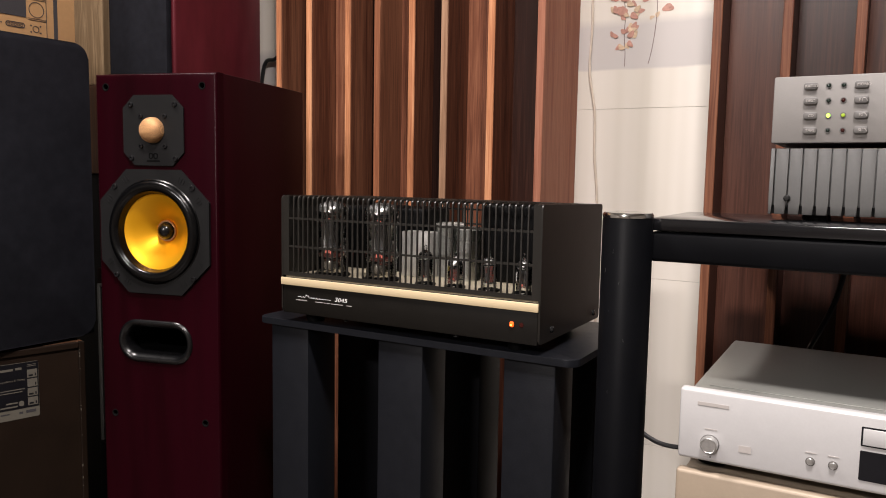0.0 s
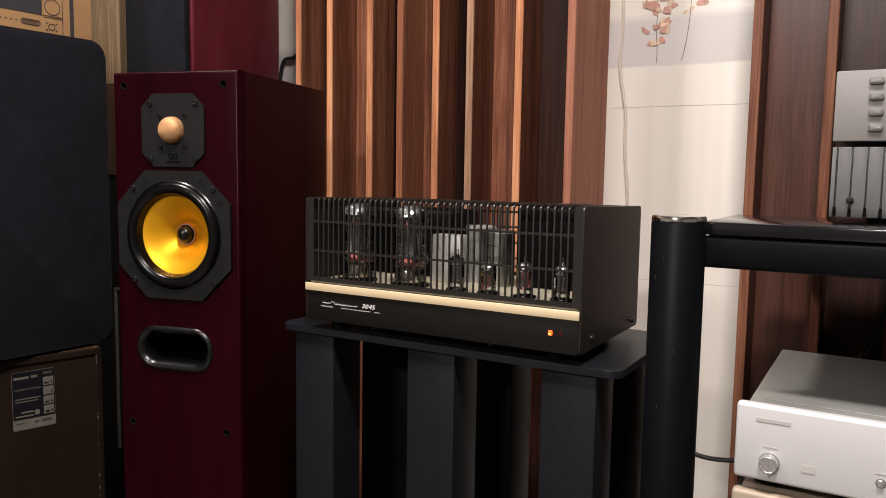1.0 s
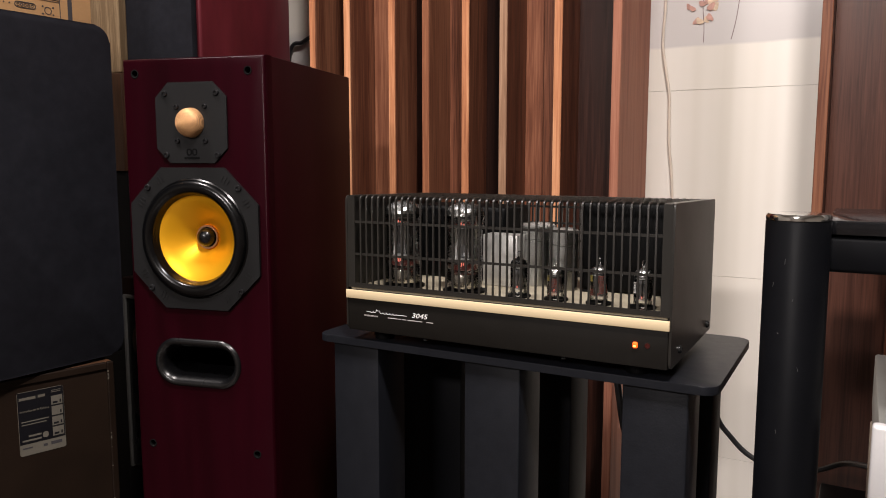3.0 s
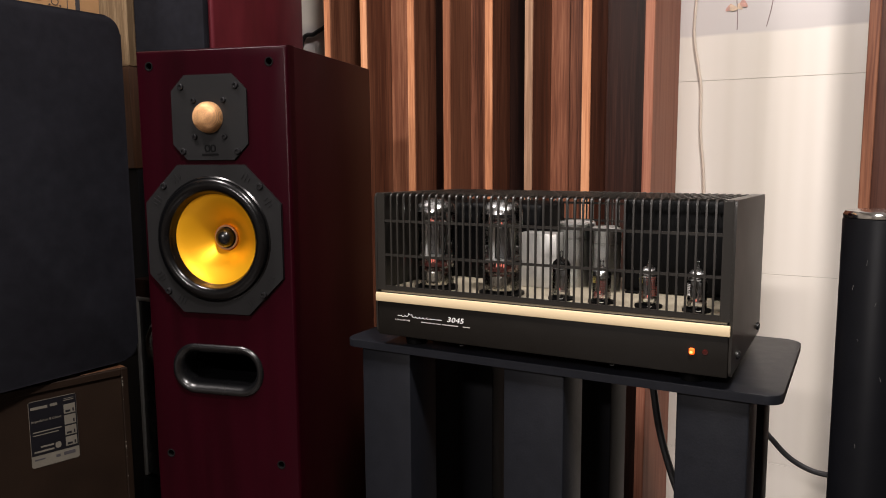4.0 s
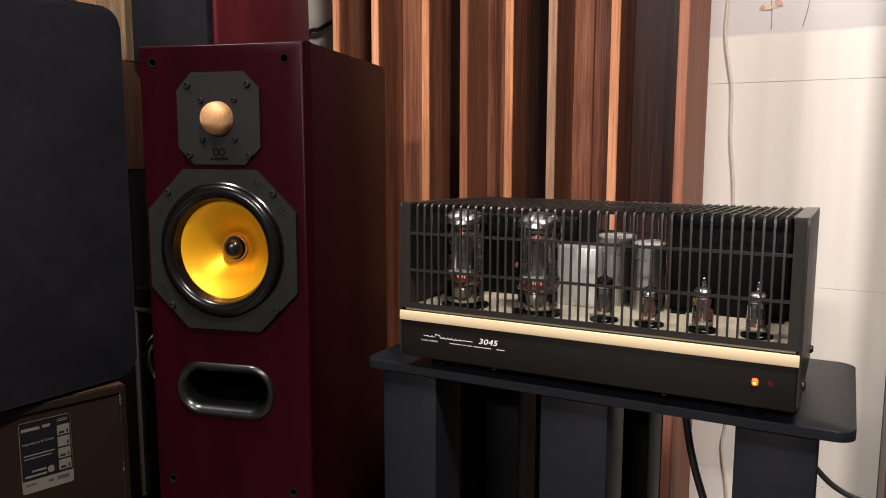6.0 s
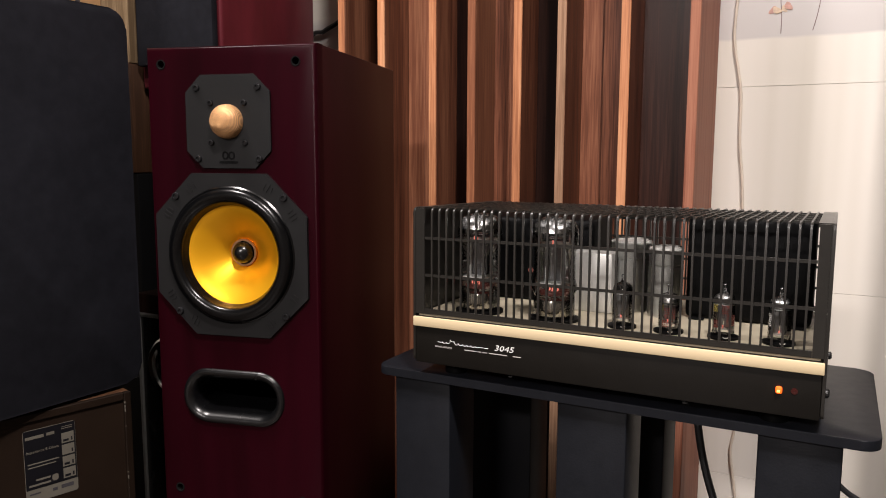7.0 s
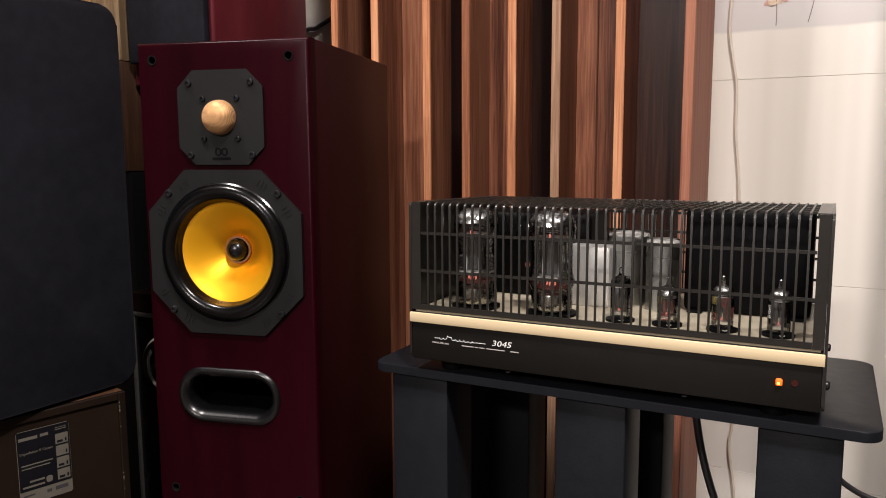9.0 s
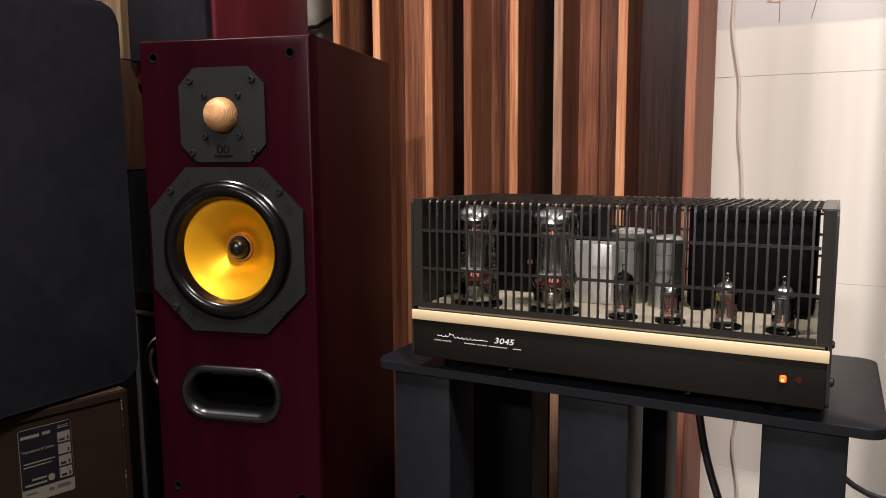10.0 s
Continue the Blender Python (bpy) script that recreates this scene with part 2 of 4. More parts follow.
PETAL_PALE = material("printed_pale_petal", (0.55, 0.41, 0.28), 0.3, 0, 0.3, 200)
STEM = material("printed_stem", (0.16, 0.10, 0.09), 0.3)
MESH_DOME = material("tweeter_gauze", (0.78, 0.45, 0.20), 0.52, 0.6, 0.1, 60)


def gauze(m, scale):
    """Woven wire: small dark holes between bright wires."""
    nt = m.node_tree
    b = nt.nodes["Principled BSDF"]
    co = nt.nodes.new("ShaderNodeTexCoord")
    vo = nt.nodes.new("ShaderNodeTexVoronoi")
    vo.inputs["Scale"].default_value, vo.inputs["Randomness"].default_value = scale, 0.05
    flat = nt.nodes.new("ShaderNodeMapping")
    flat.inputs["Scale"].default_value = (1, 1, 0)
    nt.links.new(co.outputs["Object"], flat.inputs["Vector"])
    nt.links.new(flat.outputs["Vector"], vo.inputs["Vector"])
    rg = nt.nodes.new("ShaderNodeMapRange")
    rg.inputs["From Min"].default_value, rg.inputs["From Max"].default_value = 0.28, 0.45
    nt.links.new(vo.outputs["Distance"], rg.inputs["Value"])
    ramp = next(n for n in nt.nodes if n.bl_idname == "ShaderNodeValToRGB")
    mix = nt.nodes.new("ShaderNodeMix")
    mix.data_type = "RGBA"
    mix.inputs["A"].default_value = (0.34, 0.17, 0.085, 1)
    nt.links.new(rg.outputs["Result"], mix.inputs["Factor"])
    nt.links.new(ramp.outputs["Color"], mix.inputs["B"])
    nt.links.new(mix.outputs["Result"], b.inputs["Base Color"])
    bp = nt.nodes.new("ShaderNodeBump")
    bp.inputs["Strength"].default_value, bp.inputs["Distance"].default_value = 0.9, 0.0006
    nt.links.new(rg.outputs["Result"], bp.inputs["Height"])
    nt.links.new(bp.outputs["Normal"], b.inputs["Normal"])


gauze(MESH_DOME, 780)


def tile_material():
    """Glossy cream wall tile with faint vertical reflections painted in and a printed grey watercolour band."""
    m = bpy.data.materials.new("glazed_wall_tile")
    m.use_nodes = True
    nt = m.node_tree
    b = nt.nodes["Principled BSDF"]
    b.inputs["Roughness"].default_value = 0.22
    geo = nt.nodes.new("ShaderNodeNewGeometry")
    sep = nt.nodes.new("ShaderNodeSeparateXYZ")
    nt.links.new(geo.outputs["Position"], sep.inputs[0])
    mp = nt.nodes.new("ShaderNodeMapping")
    mp.inputs["Scale"].default_value = (14, 1, 0.6)
    nt.links.new(geo.outputs["Position"], mp.inputs["Vector"])
    # soft upright bands put the glaze's wavy reflections into the colour
    streak = nt.nodes.new("ShaderNodeTexNoise")
    streak.inputs["Scale"].default_value, streak.inputs["Detail"].default_value = 1.0, 2
    nt.links.new(mp.outputs["Vector"], streak.inputs["Vector"])
    ramp = nt.nodes.new("ShaderNodeValToRGB")
    ramp.color_ramp.elements[0].position, ramp.color_ramp.elements[1].position = 0.35, 0.65
    ramp.color_ramp.elements[0].color, ramp.color_ramp.elements[1].color = (0.62, 0.58, 0.51, 1), (0.74, 0.70, 0.64, 1)
    nt.links.new(streak.outputs["Fac"], ramp.inputs["Fac"])
    cloud = nt.nodes.new("ShaderNodeTexNoise")
    cloud.inputs["Scale"].default_value, cloud.inputs["Detail"].default_value = 9, 4
    nt.links.new(geo.outputs["Position"], cloud.inputs["Vector"])
    z = nt.nodes.new("ShaderNodeMath")
    z.operation = "MULTIPLY_ADD"
    z.inputs[1].default_value = 0.010
    nt.links.new(cloud.outputs["Fac"], z.inputs[0])
    nt.links.new(sep.outputs["Z"], z.inputs[2])
    low = nt.nodes.new("ShaderNodeMapRange")
    low.inputs["From Min"].default_value, low.inputs["From Max"].default_value = 1.055, 1.060
    high = nt.nodes.new("ShaderNodeMapRange")
    high.inputs["From Min"].default_value, high.inputs["From Max"].default_value = 1.160, 1.142
    nt.links.new(z.outputs[0], low.inputs["Value"])
    nt.links.new(z.outputs[0], high.inputs["Value"])
    both = nt.nodes.new("ShaderNodeMath")
    both.operation = "MULTIPLY"
    nt.links.new(low.outputs["Result"], both.inputs[0])
    nt.links.new(high.outputs["Result"], both.inputs[1])
    mix = nt.nodes.new("ShaderNodeMix")
    mix.data_type = "RGBA"
    nt.links.new(both.outputs[0], mix.inputs["Factor"])
    nt.links.new(ramp.outputs["Color"], mix.inputs["A"])
    mix.inputs["B"].default_value = (0.52, 0.49, 0.47, 1)
    nt.links.new(mix.outputs["Result"], b.inputs["Base Color"])
    bp = nt.nodes.new("ShaderNodeBump")
    bp.inputs["Strength"].default_value, bp.inputs["Distance"].default_value = 0.08, 0.004
    nt.links.new(streak.outputs["Fac"], bp.inputs["Height"])
    nt.links.new(bp.outputs["Normal"], b.inputs["Normal"])
    return m


TILE = tile_material()


# ---- mesh helpers ----
def box(bm, x0, y0, z0, x1, y1, z1, bev=0.0, seg=2):
    t = bmesh.new()
    bmesh.ops.create_cube(t, size=1, matrix=Matrix.LocRotScale(((x0 + x1) / 2, (y0 + y1) / 2, (z0 + z1) / 2), None, (x1 - x0, y1 - y0, z1 - z0)))
    if bev:
        bmesh.ops.bevel(t, geom=t.edges[:], offset=bev, segments=seg, profile=0.5, affect="EDGES")
    merge(bm, t)
    return bm


def merge(bm, t):
    me = bpy.data.meshes.new("tmp")
    t.to_mesh(me)
    t.free()
    bm.from_mesh(me)
    bpy.data.meshes.remove(me)


def lathe(bm, profile, m=None, seg=32):
    """Turns (radius, height) pairs round local z."""
    m = m or Matrix()
    rings = []
    for r, h in profile:
        if r < 1e-6:
            rings.append([bm.verts.new(m @ Vector((0, 0, h)))])
        else:
            rings.append([bm.verts.new(m @ Vector((r * math.cos(2 * math.pi * i / seg), r * math.sin(2 * math.pi * i / seg), h))) for i in range(seg)])
    for a, b in zip(rings, rings[1:]):
        for i in range(seg):
            j = (i + 1) % seg
            loop = [a[i % len(a)], a[j % len(a)], b[j % len(b)], b[i % len(b)]]
            loop = [v for k, v in enumerate(loop) if v not in loop[:k]]
            if len(loop) > 2:
                bm.faces.new(loop)
    return bm


def prism(bm, pts, y0, y1, bev=0.0):
    """A plate: the outline (x, z) extruded from y0 to y1."""
    t = bmesh.new()
    a = [t.verts.new((x, y0, z)) for x, z in pts]
    b = [t.verts.new((x, y1, z)) for x, z in pts]
    front, back = t.faces.new(a), t.faces.new(b[::-1])
    n = len(pts)
    for i in range(n):
        t.faces.new((a[(i + 1) % n], a[i], b[i], b[(i + 1) % n]))
    if bev:
        bmesh.ops.bevel(t, geom=front.edges[:], offset=bev, segments=2, profile=0.5, affect="EDGES")
    merge(bm, t)
    return bm


def rounded(x0, z0, x1, z1, r, n=6):
    pts = []
    for cx, cz, a0 in ((x1 - r, z1 - r, 0), (x0 + r, z1 - r, 90), (x0 + r, z0 + r, 180), (x1 - r, z0 + r, 270)):
        for i in range(n + 1):
            a = radians(a0 + 90 * i / n)
            pts.append((cx + r * math.cos(a), cz + r * math.sin(a)))
    return pts


def octagon(cx, cz, w, h, c):
    x0, x1, z0, z1 = cx - w / 2, cx + w / 2, cz - h / 2, cz + h / 2
    return [(x1, z0 + c), (x1, z1 - c), (x1 - c, z1), (x0 + c, z1), (x0, z1 - c), (x0, z0 + c), (x0 + c, z0), (x1 - c, z0)]


def circle(cx, cz, r, n=40):
    return [(cx + r * math.cos(2 * math.pi * i / n), cz + r * math.sin(2 * math.pi * i / n)) for i in range(n)]


def holed(bm, outer, holes, y, depth, lip=0.0):
    """A plate facing -y at y with holes right through it; lip: chamfer of the outer edge."""
    t = bmesh.new()
    loops = []
    inner = outer
    for pts in [inner] + holes:
        vs = [t.verts.new((x, y, z)) for x, z in pts]
        for i in range(len(vs)):
            t.edges.new((vs[i], vs[(i + 1) % len(vs)]))
        loops.append(vs)
    bmesh.ops.triangle_fill(t, use_beauty=True, use_dissolve=False, edges=t.edges[:], normal=(0, -1, 0))
    for k, vs in enumerate(loops):
        cx = sum(v.co.x for v in vs) / len(vs)
        cz = sum(v.co.z for v in vs) / len(vs)
        if k == 0 and lip:
            ring = vs
            for a in (22.5, 45, 67.5, 90):
                o, dy = lip * math.sin(radians(a)), lip * (1 - math.cos(radians(a)))
                last, ring = ring, []
                for v in vs:
                    ring.append(t.verts.new(v.co + Vector((o if v.co.x > cx else -o, dy, o if v.co.z > cz else -o))))
                for i in range(len(vs)):
                    j = (i + 1) % len(vs)
                    t.faces.new((last[i], last[j], ring[j], ring[i]))
        else:
            ring = vs
        back = [t.verts.new(Vector((v.co.x, y + depth, v.co.z))) for v in ring]
        n = len(vs)
        for i in range(n):
            j = (i + 1) % n
            t.faces.new((ring[i], ring[j], back[j], back[i]))
    bmesh.ops.recalc_face_normals(t, faces=t.faces[:])
    merge(bm, t)
    return bm


def tube(bm, pts, r, seg=8):
    """A round cord through the points, smoothed."""
    ps = [Vector(p) for p in pts]
    fine = []
    for i in range(len(ps) - 1):
        p0, p1, p2, p3 = ps[max(i - 1, 0)], ps[i], ps[i + 1], ps[min(i + 2, len(ps) - 1)]
        for k in range(8):
            u = k / 8
            fine.append(0.5 * ((2 * p1) + (p2 - p0) * u + (2 * p0 - 5 * p1 + 4 * p2 - p3) * u * u + (3 * p1 - p0 - 3 * p2 + p3) * u ** 3))
    fine.append(ps[-1])
    rings = []
    for i, p in enumerate(fine):
        d = (fine[min(i + 1, len(fine) - 1)] - fine[max(i - 1, 0)]).normalized()
        side = d.cross(Vector((0.3, 1, 0.2))).normalized()
        up = d.cross(side)
        rings.append([bm.verts.new(p + r * (math.cos(2 * math.pi * k / seg) * side + math.sin(2 * math.pi * k / seg) * up)) for k in range(seg)])
    for a, b in zip(rings, rings[1:]):
        for k in range(seg):
            bm.faces.new((a[k], a[(k + 1) % seg], b[(k + 1) % seg], b[k]))
    bm.faces.new(rings[0][::-1])
    bm.faces.new(rings[-1])
    return bm


def mesh_of(name, bm, mat, angle=35):
    bmesh.ops.recalc_face_normals(bm, faces=bm.faces[:])
    me = bpy.data.meshes.new(name)
    bm.to_mesh(me)
    bm.free()
    me.materials.append(mat)
    if angle:
        me.polygons.foreach_set("use_smooth", [True] * len(me.polygons))
        me.set_sharp_from_angle(angle=radians(angle))
    return me


def part(name, bm, mat, parent, label="", angle=35, at=None):
    ob = new(name, bm if isinstance(bm, bpy.types.Mesh) else mesh_of(name, bm, mat, angle))
    ob.parent = parent
    if at is not None:
        ob.matrix_basis = at
    return tagged(ob, label)


def thing(name, m, label, category, group="", kind=""):
    ob = new(name)
    ob.empty_display_size = 0.05
    ob.matrix_basis = m
    return tagged(ob, label, category, group, kind)


def single(name, bm, mat, label, category, group="", kind="", m=None):
    ob = new(name, mesh_of(name, bm, mat))
    if m is not None:
        ob.matrix_basis = m
    return tagged(ob, label, category, group, kind)


def lettering(body, size, mat, parent, name, m, bold=0.0, slant=0.0):
    """Built-in font, set in the local x-z plane and facing -y."""
    cu = bpy.data.curves.new("text", "FONT")
    cu.body, cu.size, cu.extrude, cu.offset = body, size, 0.0002, bold
    cu.resolution_u, cu.shear = 2, slant
    tmp = new("text", cu)
    me = bpy.data.meshes.new_from_object(tmp.evaluated_get(bpy.context.evaluated_depsgraph_get()))
    bpy.data.objects.remove(tmp)
    me.materials.clear()
    me.materials.append(mat)
    ob = new(name, me)
    ob.parent = parent
    ob.matrix_basis = m @ pose(0, 0, 0, 90)
    return ob


FACE = pose(0, 0, 0, 90)  # local z of a turned form points to -y


def faced(x, y, z):
    return Matrix.Translation((x, y, z)) @ FACE


# ---- structure ----
WALL_Y = 1.569
single("floor", box(bmesh.new(), -2.6, -5.6, -0.1, 2.6, 1.72, 0), FLOOR, "brown glossy tiled shop floor", "floor", kind="structure")
single("ceiling", box(bmesh.new(), -2.6, -5.6, 2.7, 2.6, 1.72, 2.8), CEILING, "plain white ceiling", "ceiling", kind="structure")
wall_back = single("wall_north", box(bmesh.new(), -2.6, WALL_Y + 0.0012, 0, 2.6, 1.72, 2.7), GROUT, "wall of cream glazed tiles with fine grout joints", "wall", kind="structure")
single("wall_west", box(bmesh.new(), -2.7, -5.6, 0, -2.6, 1.72, 2.7), PLASTER, "plain painted side wall", "wall", kind="structure")
single("wall_east", box(bmesh.new(), 2.6, -5.6, 0, 2.7, 1.72, 2.7), PLASTER, "plain painted side wall", "wall", kind="structure")
single("wall_south", box(bmesh.new(), -2.7, -5.7, 0, 2.7, -5.6, 2.7), PLASTER, "plain painted rear wall", "wall", kind="structure")


# ---- acoustic diffusers ----
def diffuser(x_left, edges, x_right, floors, label, strip, fin_wood):
    """Upright fins with wells of different depth between them; piece tones carry light and shade."""
    front, back, top = 1.385, WALL_Y - 0.001, 2.4
    d = thing("acoustic_diffuser", pose(x_left, front, 0), label, "acoustic panel", "wooden diffusers on the wall")
    part("back_board", box(bmesh.new(), 0, 0.155, 0.01, x_right - x_left, back - front, top), WALNUT_DARK_AND_SHADE, d)
    for i, x in enumerate(edges):
        lx = x - x_left
        fin = part("fin", box(bmesh.new(), 0, 0.004, 0.0, 0.015, 0.154, top, 0.0008, 1), fin_wood, d, at=pose(lx, 0, 0))
        # strip tone carries the light that strikes the fin front
        part("edge_strip", box(bmesh.new(), 0, 0, 0.0, 0.015, 0.0038, top, 0.001, 1), strip[i % len(strip)], fin, "front edge strip, lighter tone painted in for the light on it")
        nxt = (edges[i + 1] if i + 1 < len(edges) else x_right) - x_left
        fy, mat = floors[i]
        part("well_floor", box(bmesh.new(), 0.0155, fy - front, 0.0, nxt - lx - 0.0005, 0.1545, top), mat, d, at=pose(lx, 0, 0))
        if mat is WALNUT:
            w = (nxt - lx - 0.016) * 0.45
            part("well_step", box(bmesh.new(), 0.0155 + w, fy - front - 0.012, 0.0, nxt - lx - 0.0005, fy - front - 0.0005, top, 0.001, 1), WALNUT, d, at=pose(lx, 0, 0))
    return d


# near-black floors paint in the shade of the deeper wells
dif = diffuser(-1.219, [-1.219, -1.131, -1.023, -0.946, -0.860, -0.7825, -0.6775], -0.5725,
               [(1.50, WALNUT_DARK_AND_SHADE), (1.474, WALNUT), (1.468, WALNUT_DARK_AND_SHADE), (1.470, WALNUT), (1.462, WALNUT_DARK_AND_SHADE), (1.475, WALNUT), (1.475, WALNUT_MID)],
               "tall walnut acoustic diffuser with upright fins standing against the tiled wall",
               (WALNUT_LIT_EDGE, WALNUT_LIT_EDGE, WALNUT_LIT_EDGE, WALNUT_LIT_EDGE, WALNUT_LIT_EDGE, WALNUT_GREY, WALNUT_LIT_EDGE), WALNUT_SHADED)
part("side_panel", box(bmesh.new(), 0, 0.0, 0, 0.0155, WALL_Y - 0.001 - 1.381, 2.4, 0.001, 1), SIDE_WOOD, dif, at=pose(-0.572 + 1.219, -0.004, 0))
# darker walnut copies here hold the shade behind the rack
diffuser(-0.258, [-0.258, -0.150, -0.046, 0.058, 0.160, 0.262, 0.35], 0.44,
         [(1.46, WALNUT_MID), (1.47, WALNUT_MID), (1.5, WALNUT_MID), (1.47, WALNUT_MID), (1.5, WALNUT_DARK_AND_SHADE), (1.45, WALNUT_MID), (1.5, WALNUT_DARK_AND_SHADE)],
         "walnut acoustic diffuser with upright fins behind the equipment rack, shade in its dark tone", (WALNUT_SHADED,), WALNUT_MID)


# ---- loudspeakers ----
def screw(bm, x, y, z, r=0.0042):
    lathe(bm, [(0, 0.0012), (r * 0.42, 0.0012), (r * 0.5, 0.0026), (r * 0.85, 0.0024), (r, 0.0012), (r, -0.002)], faced(x, y, z), 14)
    return bm


def slot(cx, cz, w, h, n=12):
    return rounded(cx - w / 2, cz - h / 2, cx + w / 2, cz + h / 2, min(h / 2 - 0.0001, 0.03), n)


def tower_speaker():
    # local x runs along the baffle from its right front edge (x = 0) to the left (x = -0.227), y into the cabinet
    w, dep, top = 0.227, 0.302, 0.988
    s = thing("tower_speaker", pose(-0.910, 0.907, 0, 0, 0, 14), "dark burgundy lacquered floor-standing loudspeaker with gold cone driver", "loudspeaker")
    tw, wf, po = (-0.1155, 0.897), (-0.116, 0.7325), (-0.1205, 0.549)
    pegs = ((-0.026, 0.967), (-0.206, 0.967), (-0.028, 0.420), (-0.203, 0.420))
    bm = bmesh.new()
    e = 0.005
    holed(bm, [(-e, e + 0.03), (-e, top - e), (-w + e, top - e), (-w + e, e + 0.03)],
          [circle(*tw, 0.03, 24), circle(*wf, 0.088, 40), slot(*po, 0.136, 0.062)] + [circle(hx, hz, 0.0056, 18) for hx, hz in pegs], 0, 0.02, lip=e)
    t = bmesh.new()
    box(t, -w, 0.0195, 0.03, 0, dep, top, 0.0)
    bmesh.ops.delete(t, geom=[f for f in t.faces if f.normal.y < -0.9], context="FACES")
    bmesh.ops.bevel(t, geom=[g for g in t.edges if not g.is_boundary], offset=0.002, segments=2, profile=0.5, affect="EDGES")
    merge(bm, t)
    part("cabinet", bm, MAHOGANY, s, angle=30)
    part("plinth", box(bmesh.new(), -w - 0.02, -0.02, 0.0, 0.02, dep + 0.02, 0.0295, 0.003), BLACK, s, "black plinth")
    part("inner_box", box(bmesh.new(), -w + 0.02, 0.265, 0.2, -0.02, 0.27, 0.97), VOID, s, "dark inside wall")
    # tweeter
    f = part("tweeter_plate", holed(bmesh.new(), octagon(*tw, 0.113, 0.113, 0.021), [circle(*tw, 0.0205, 32)], -0.003, 0.0025, lip=0.0), DRIVER, s, "black chamfered tweeter plate")
    dome = [(0.021, -0.001), (0.0205, 0.004)] + [(0.0205 * math.cos(radians(a)), 0.004 + 0.0155 * math.sin(radians(a))) for a in range(10, 91, 10)]
    dome[-1] = (0, dome[-1][1])
    part("dome_cover", lathe(bmesh.new(), dome, None, 32), MESH_DOME, s, "domed copper gauze tweeter cover", at=faced(tw[0], -0.003, tw[1]))
    for dx, dz in ((-0.041, 0.041), (0.041, 0.041), (-0.041, -0.045), (0.041, -0.045), (-0.0225, 0.0225), (0.0225, 0.0225), (-0.0225, -0.0255), (0.0225, -0.0255)):
        part("screw", screw(bmesh.new(), tw[0] + dx, -0.0032, tw[1] + dz, 0.0046 if abs(dx) > 0.03 else 0.0040), SCREW, f)
    emblem = bmesh.new()
    for dx in (-0.0043, 0.0043):
        ex, ez = tw[0] + dx, tw[1] - 0.0410
        holed(emblem, rounded(ex - 0.0042, ez - 0.005, ex + 0.0042, ez + 0.005, 0.004, 5), [rounded(ex - 0.0022, ez - 0.0032, ex + 0.0022, ez + 0.0032, 0.0021, 5)], -0.0036, 0.0005)
    prism(emblem, rounded(tw[0] - 0.0125, tw[1] - 0.0508, tw[0] + 0.0125, tw[1] - 0.0478, 0.0012, 3), -0.0036, -0.0031)
    part("emblem", emblem, BLACK, f, "embossed dark maker's emblem")
    # woofer
    fr = part("woofer_frame", holed(bmesh.new(), octagon(*wf, 0.205, 0.2035, 0.052), [circle(*wf, 0.0865, 48)], -0.005, 0.0048), DRIVER, s, "black octagonal die-cast driver frame")
    for dx, dz in ((-0.073, 0.073), (0.073, 0.073), (-0.073, -0.073), (0.073, -0.073)):
        part("screw", screw(bmesh.new(), wf[0] + dx, -0.0052, wf[1] + dz, 0.0050), SCREW, fr)
    for k, ang in enumerate((32, 58, 122, 148, 212, 238, 302, 328)):
        rc = Matrix.Translation((wf[0] + 0.099 * math.cos(radians(ang)), -0.005, wf[1] + 0.099 * math.sin(radians(ang)))) @ pose(0, 0, 0, 0, -ang + 90, 0)
        b = bmesh.new()
        for sx in (-0.0052, 0.0, 0.0052):
            t = bmesh.new()
            prism(t, rounded(sx - 0.0011, -0.006 + abs(sx) * 0.4, sx + 0.0011, 0.006 - abs(sx) * 0.4, 0.001, 3), -0.0007, 0.0003)
            bmesh.ops.transform(t, matrix=rc, verts=t.verts[:])
            merge(b, t)
        part("cast_relief", b, DRIVER, fr)
    roll = [(0.0875, -0.006), (0.0868, 0.0035), (0.0845, 0.0055)]
    for i in range(0, 13):
        a = math.pi * i / 12
        roll.append((0.0745 + 0.0095 * math.cos(a), 0.0045 + 0.0085 * math.sin(a)))
    roll += [(0.0635, 0.001), (0.0622, -0.003)]
    part("surround", lathe(bmesh.new(), roll, None, 64), RUBBER, s, "glossy black rubber surround", at=faced(wf[0], -0.001, wf[1]))
    cone = [(0.0628 - 0.0455 * (i / 12), -0.003 - 0.030 * ((i / 12) ** 1.35)) for i in range(13)]
    part("cone", lathe(bmesh.new(), cone, None, 64), GOLD_CONE, s, "golden yellow metal cone", at=faced(wf[0], -0.001, wf[1]))
    part("voice_coil_ring", lathe(bmesh.new(), [(0.0178, -0.0335), (0.0176, -0.029), (0.0150, -0.029), (0.0148, -0.036)], None, 32), COPPER, s, "copper ring", at=faced(wf[0], -0.001, wf[1]))
    plug = [(0.0138, -0.04), (0.0138, -0.028)] + [(0.0138 * math.cos(radians(a)), -0.028 + 0.013 * math.sin(radians(a))) for a in range(15, 91, 15)]
    plug[-1] = (0, plug[-1][1])
    part("phase_plug", lathe(bmesh.new(), plug, None, 28), PORT, s, "black bullet phase plug", at=faced(wf[0], -0.001, wf[1]))
    # reflex port: flared lip and a tunnel
    bm = bmesh.new()
    rings = []
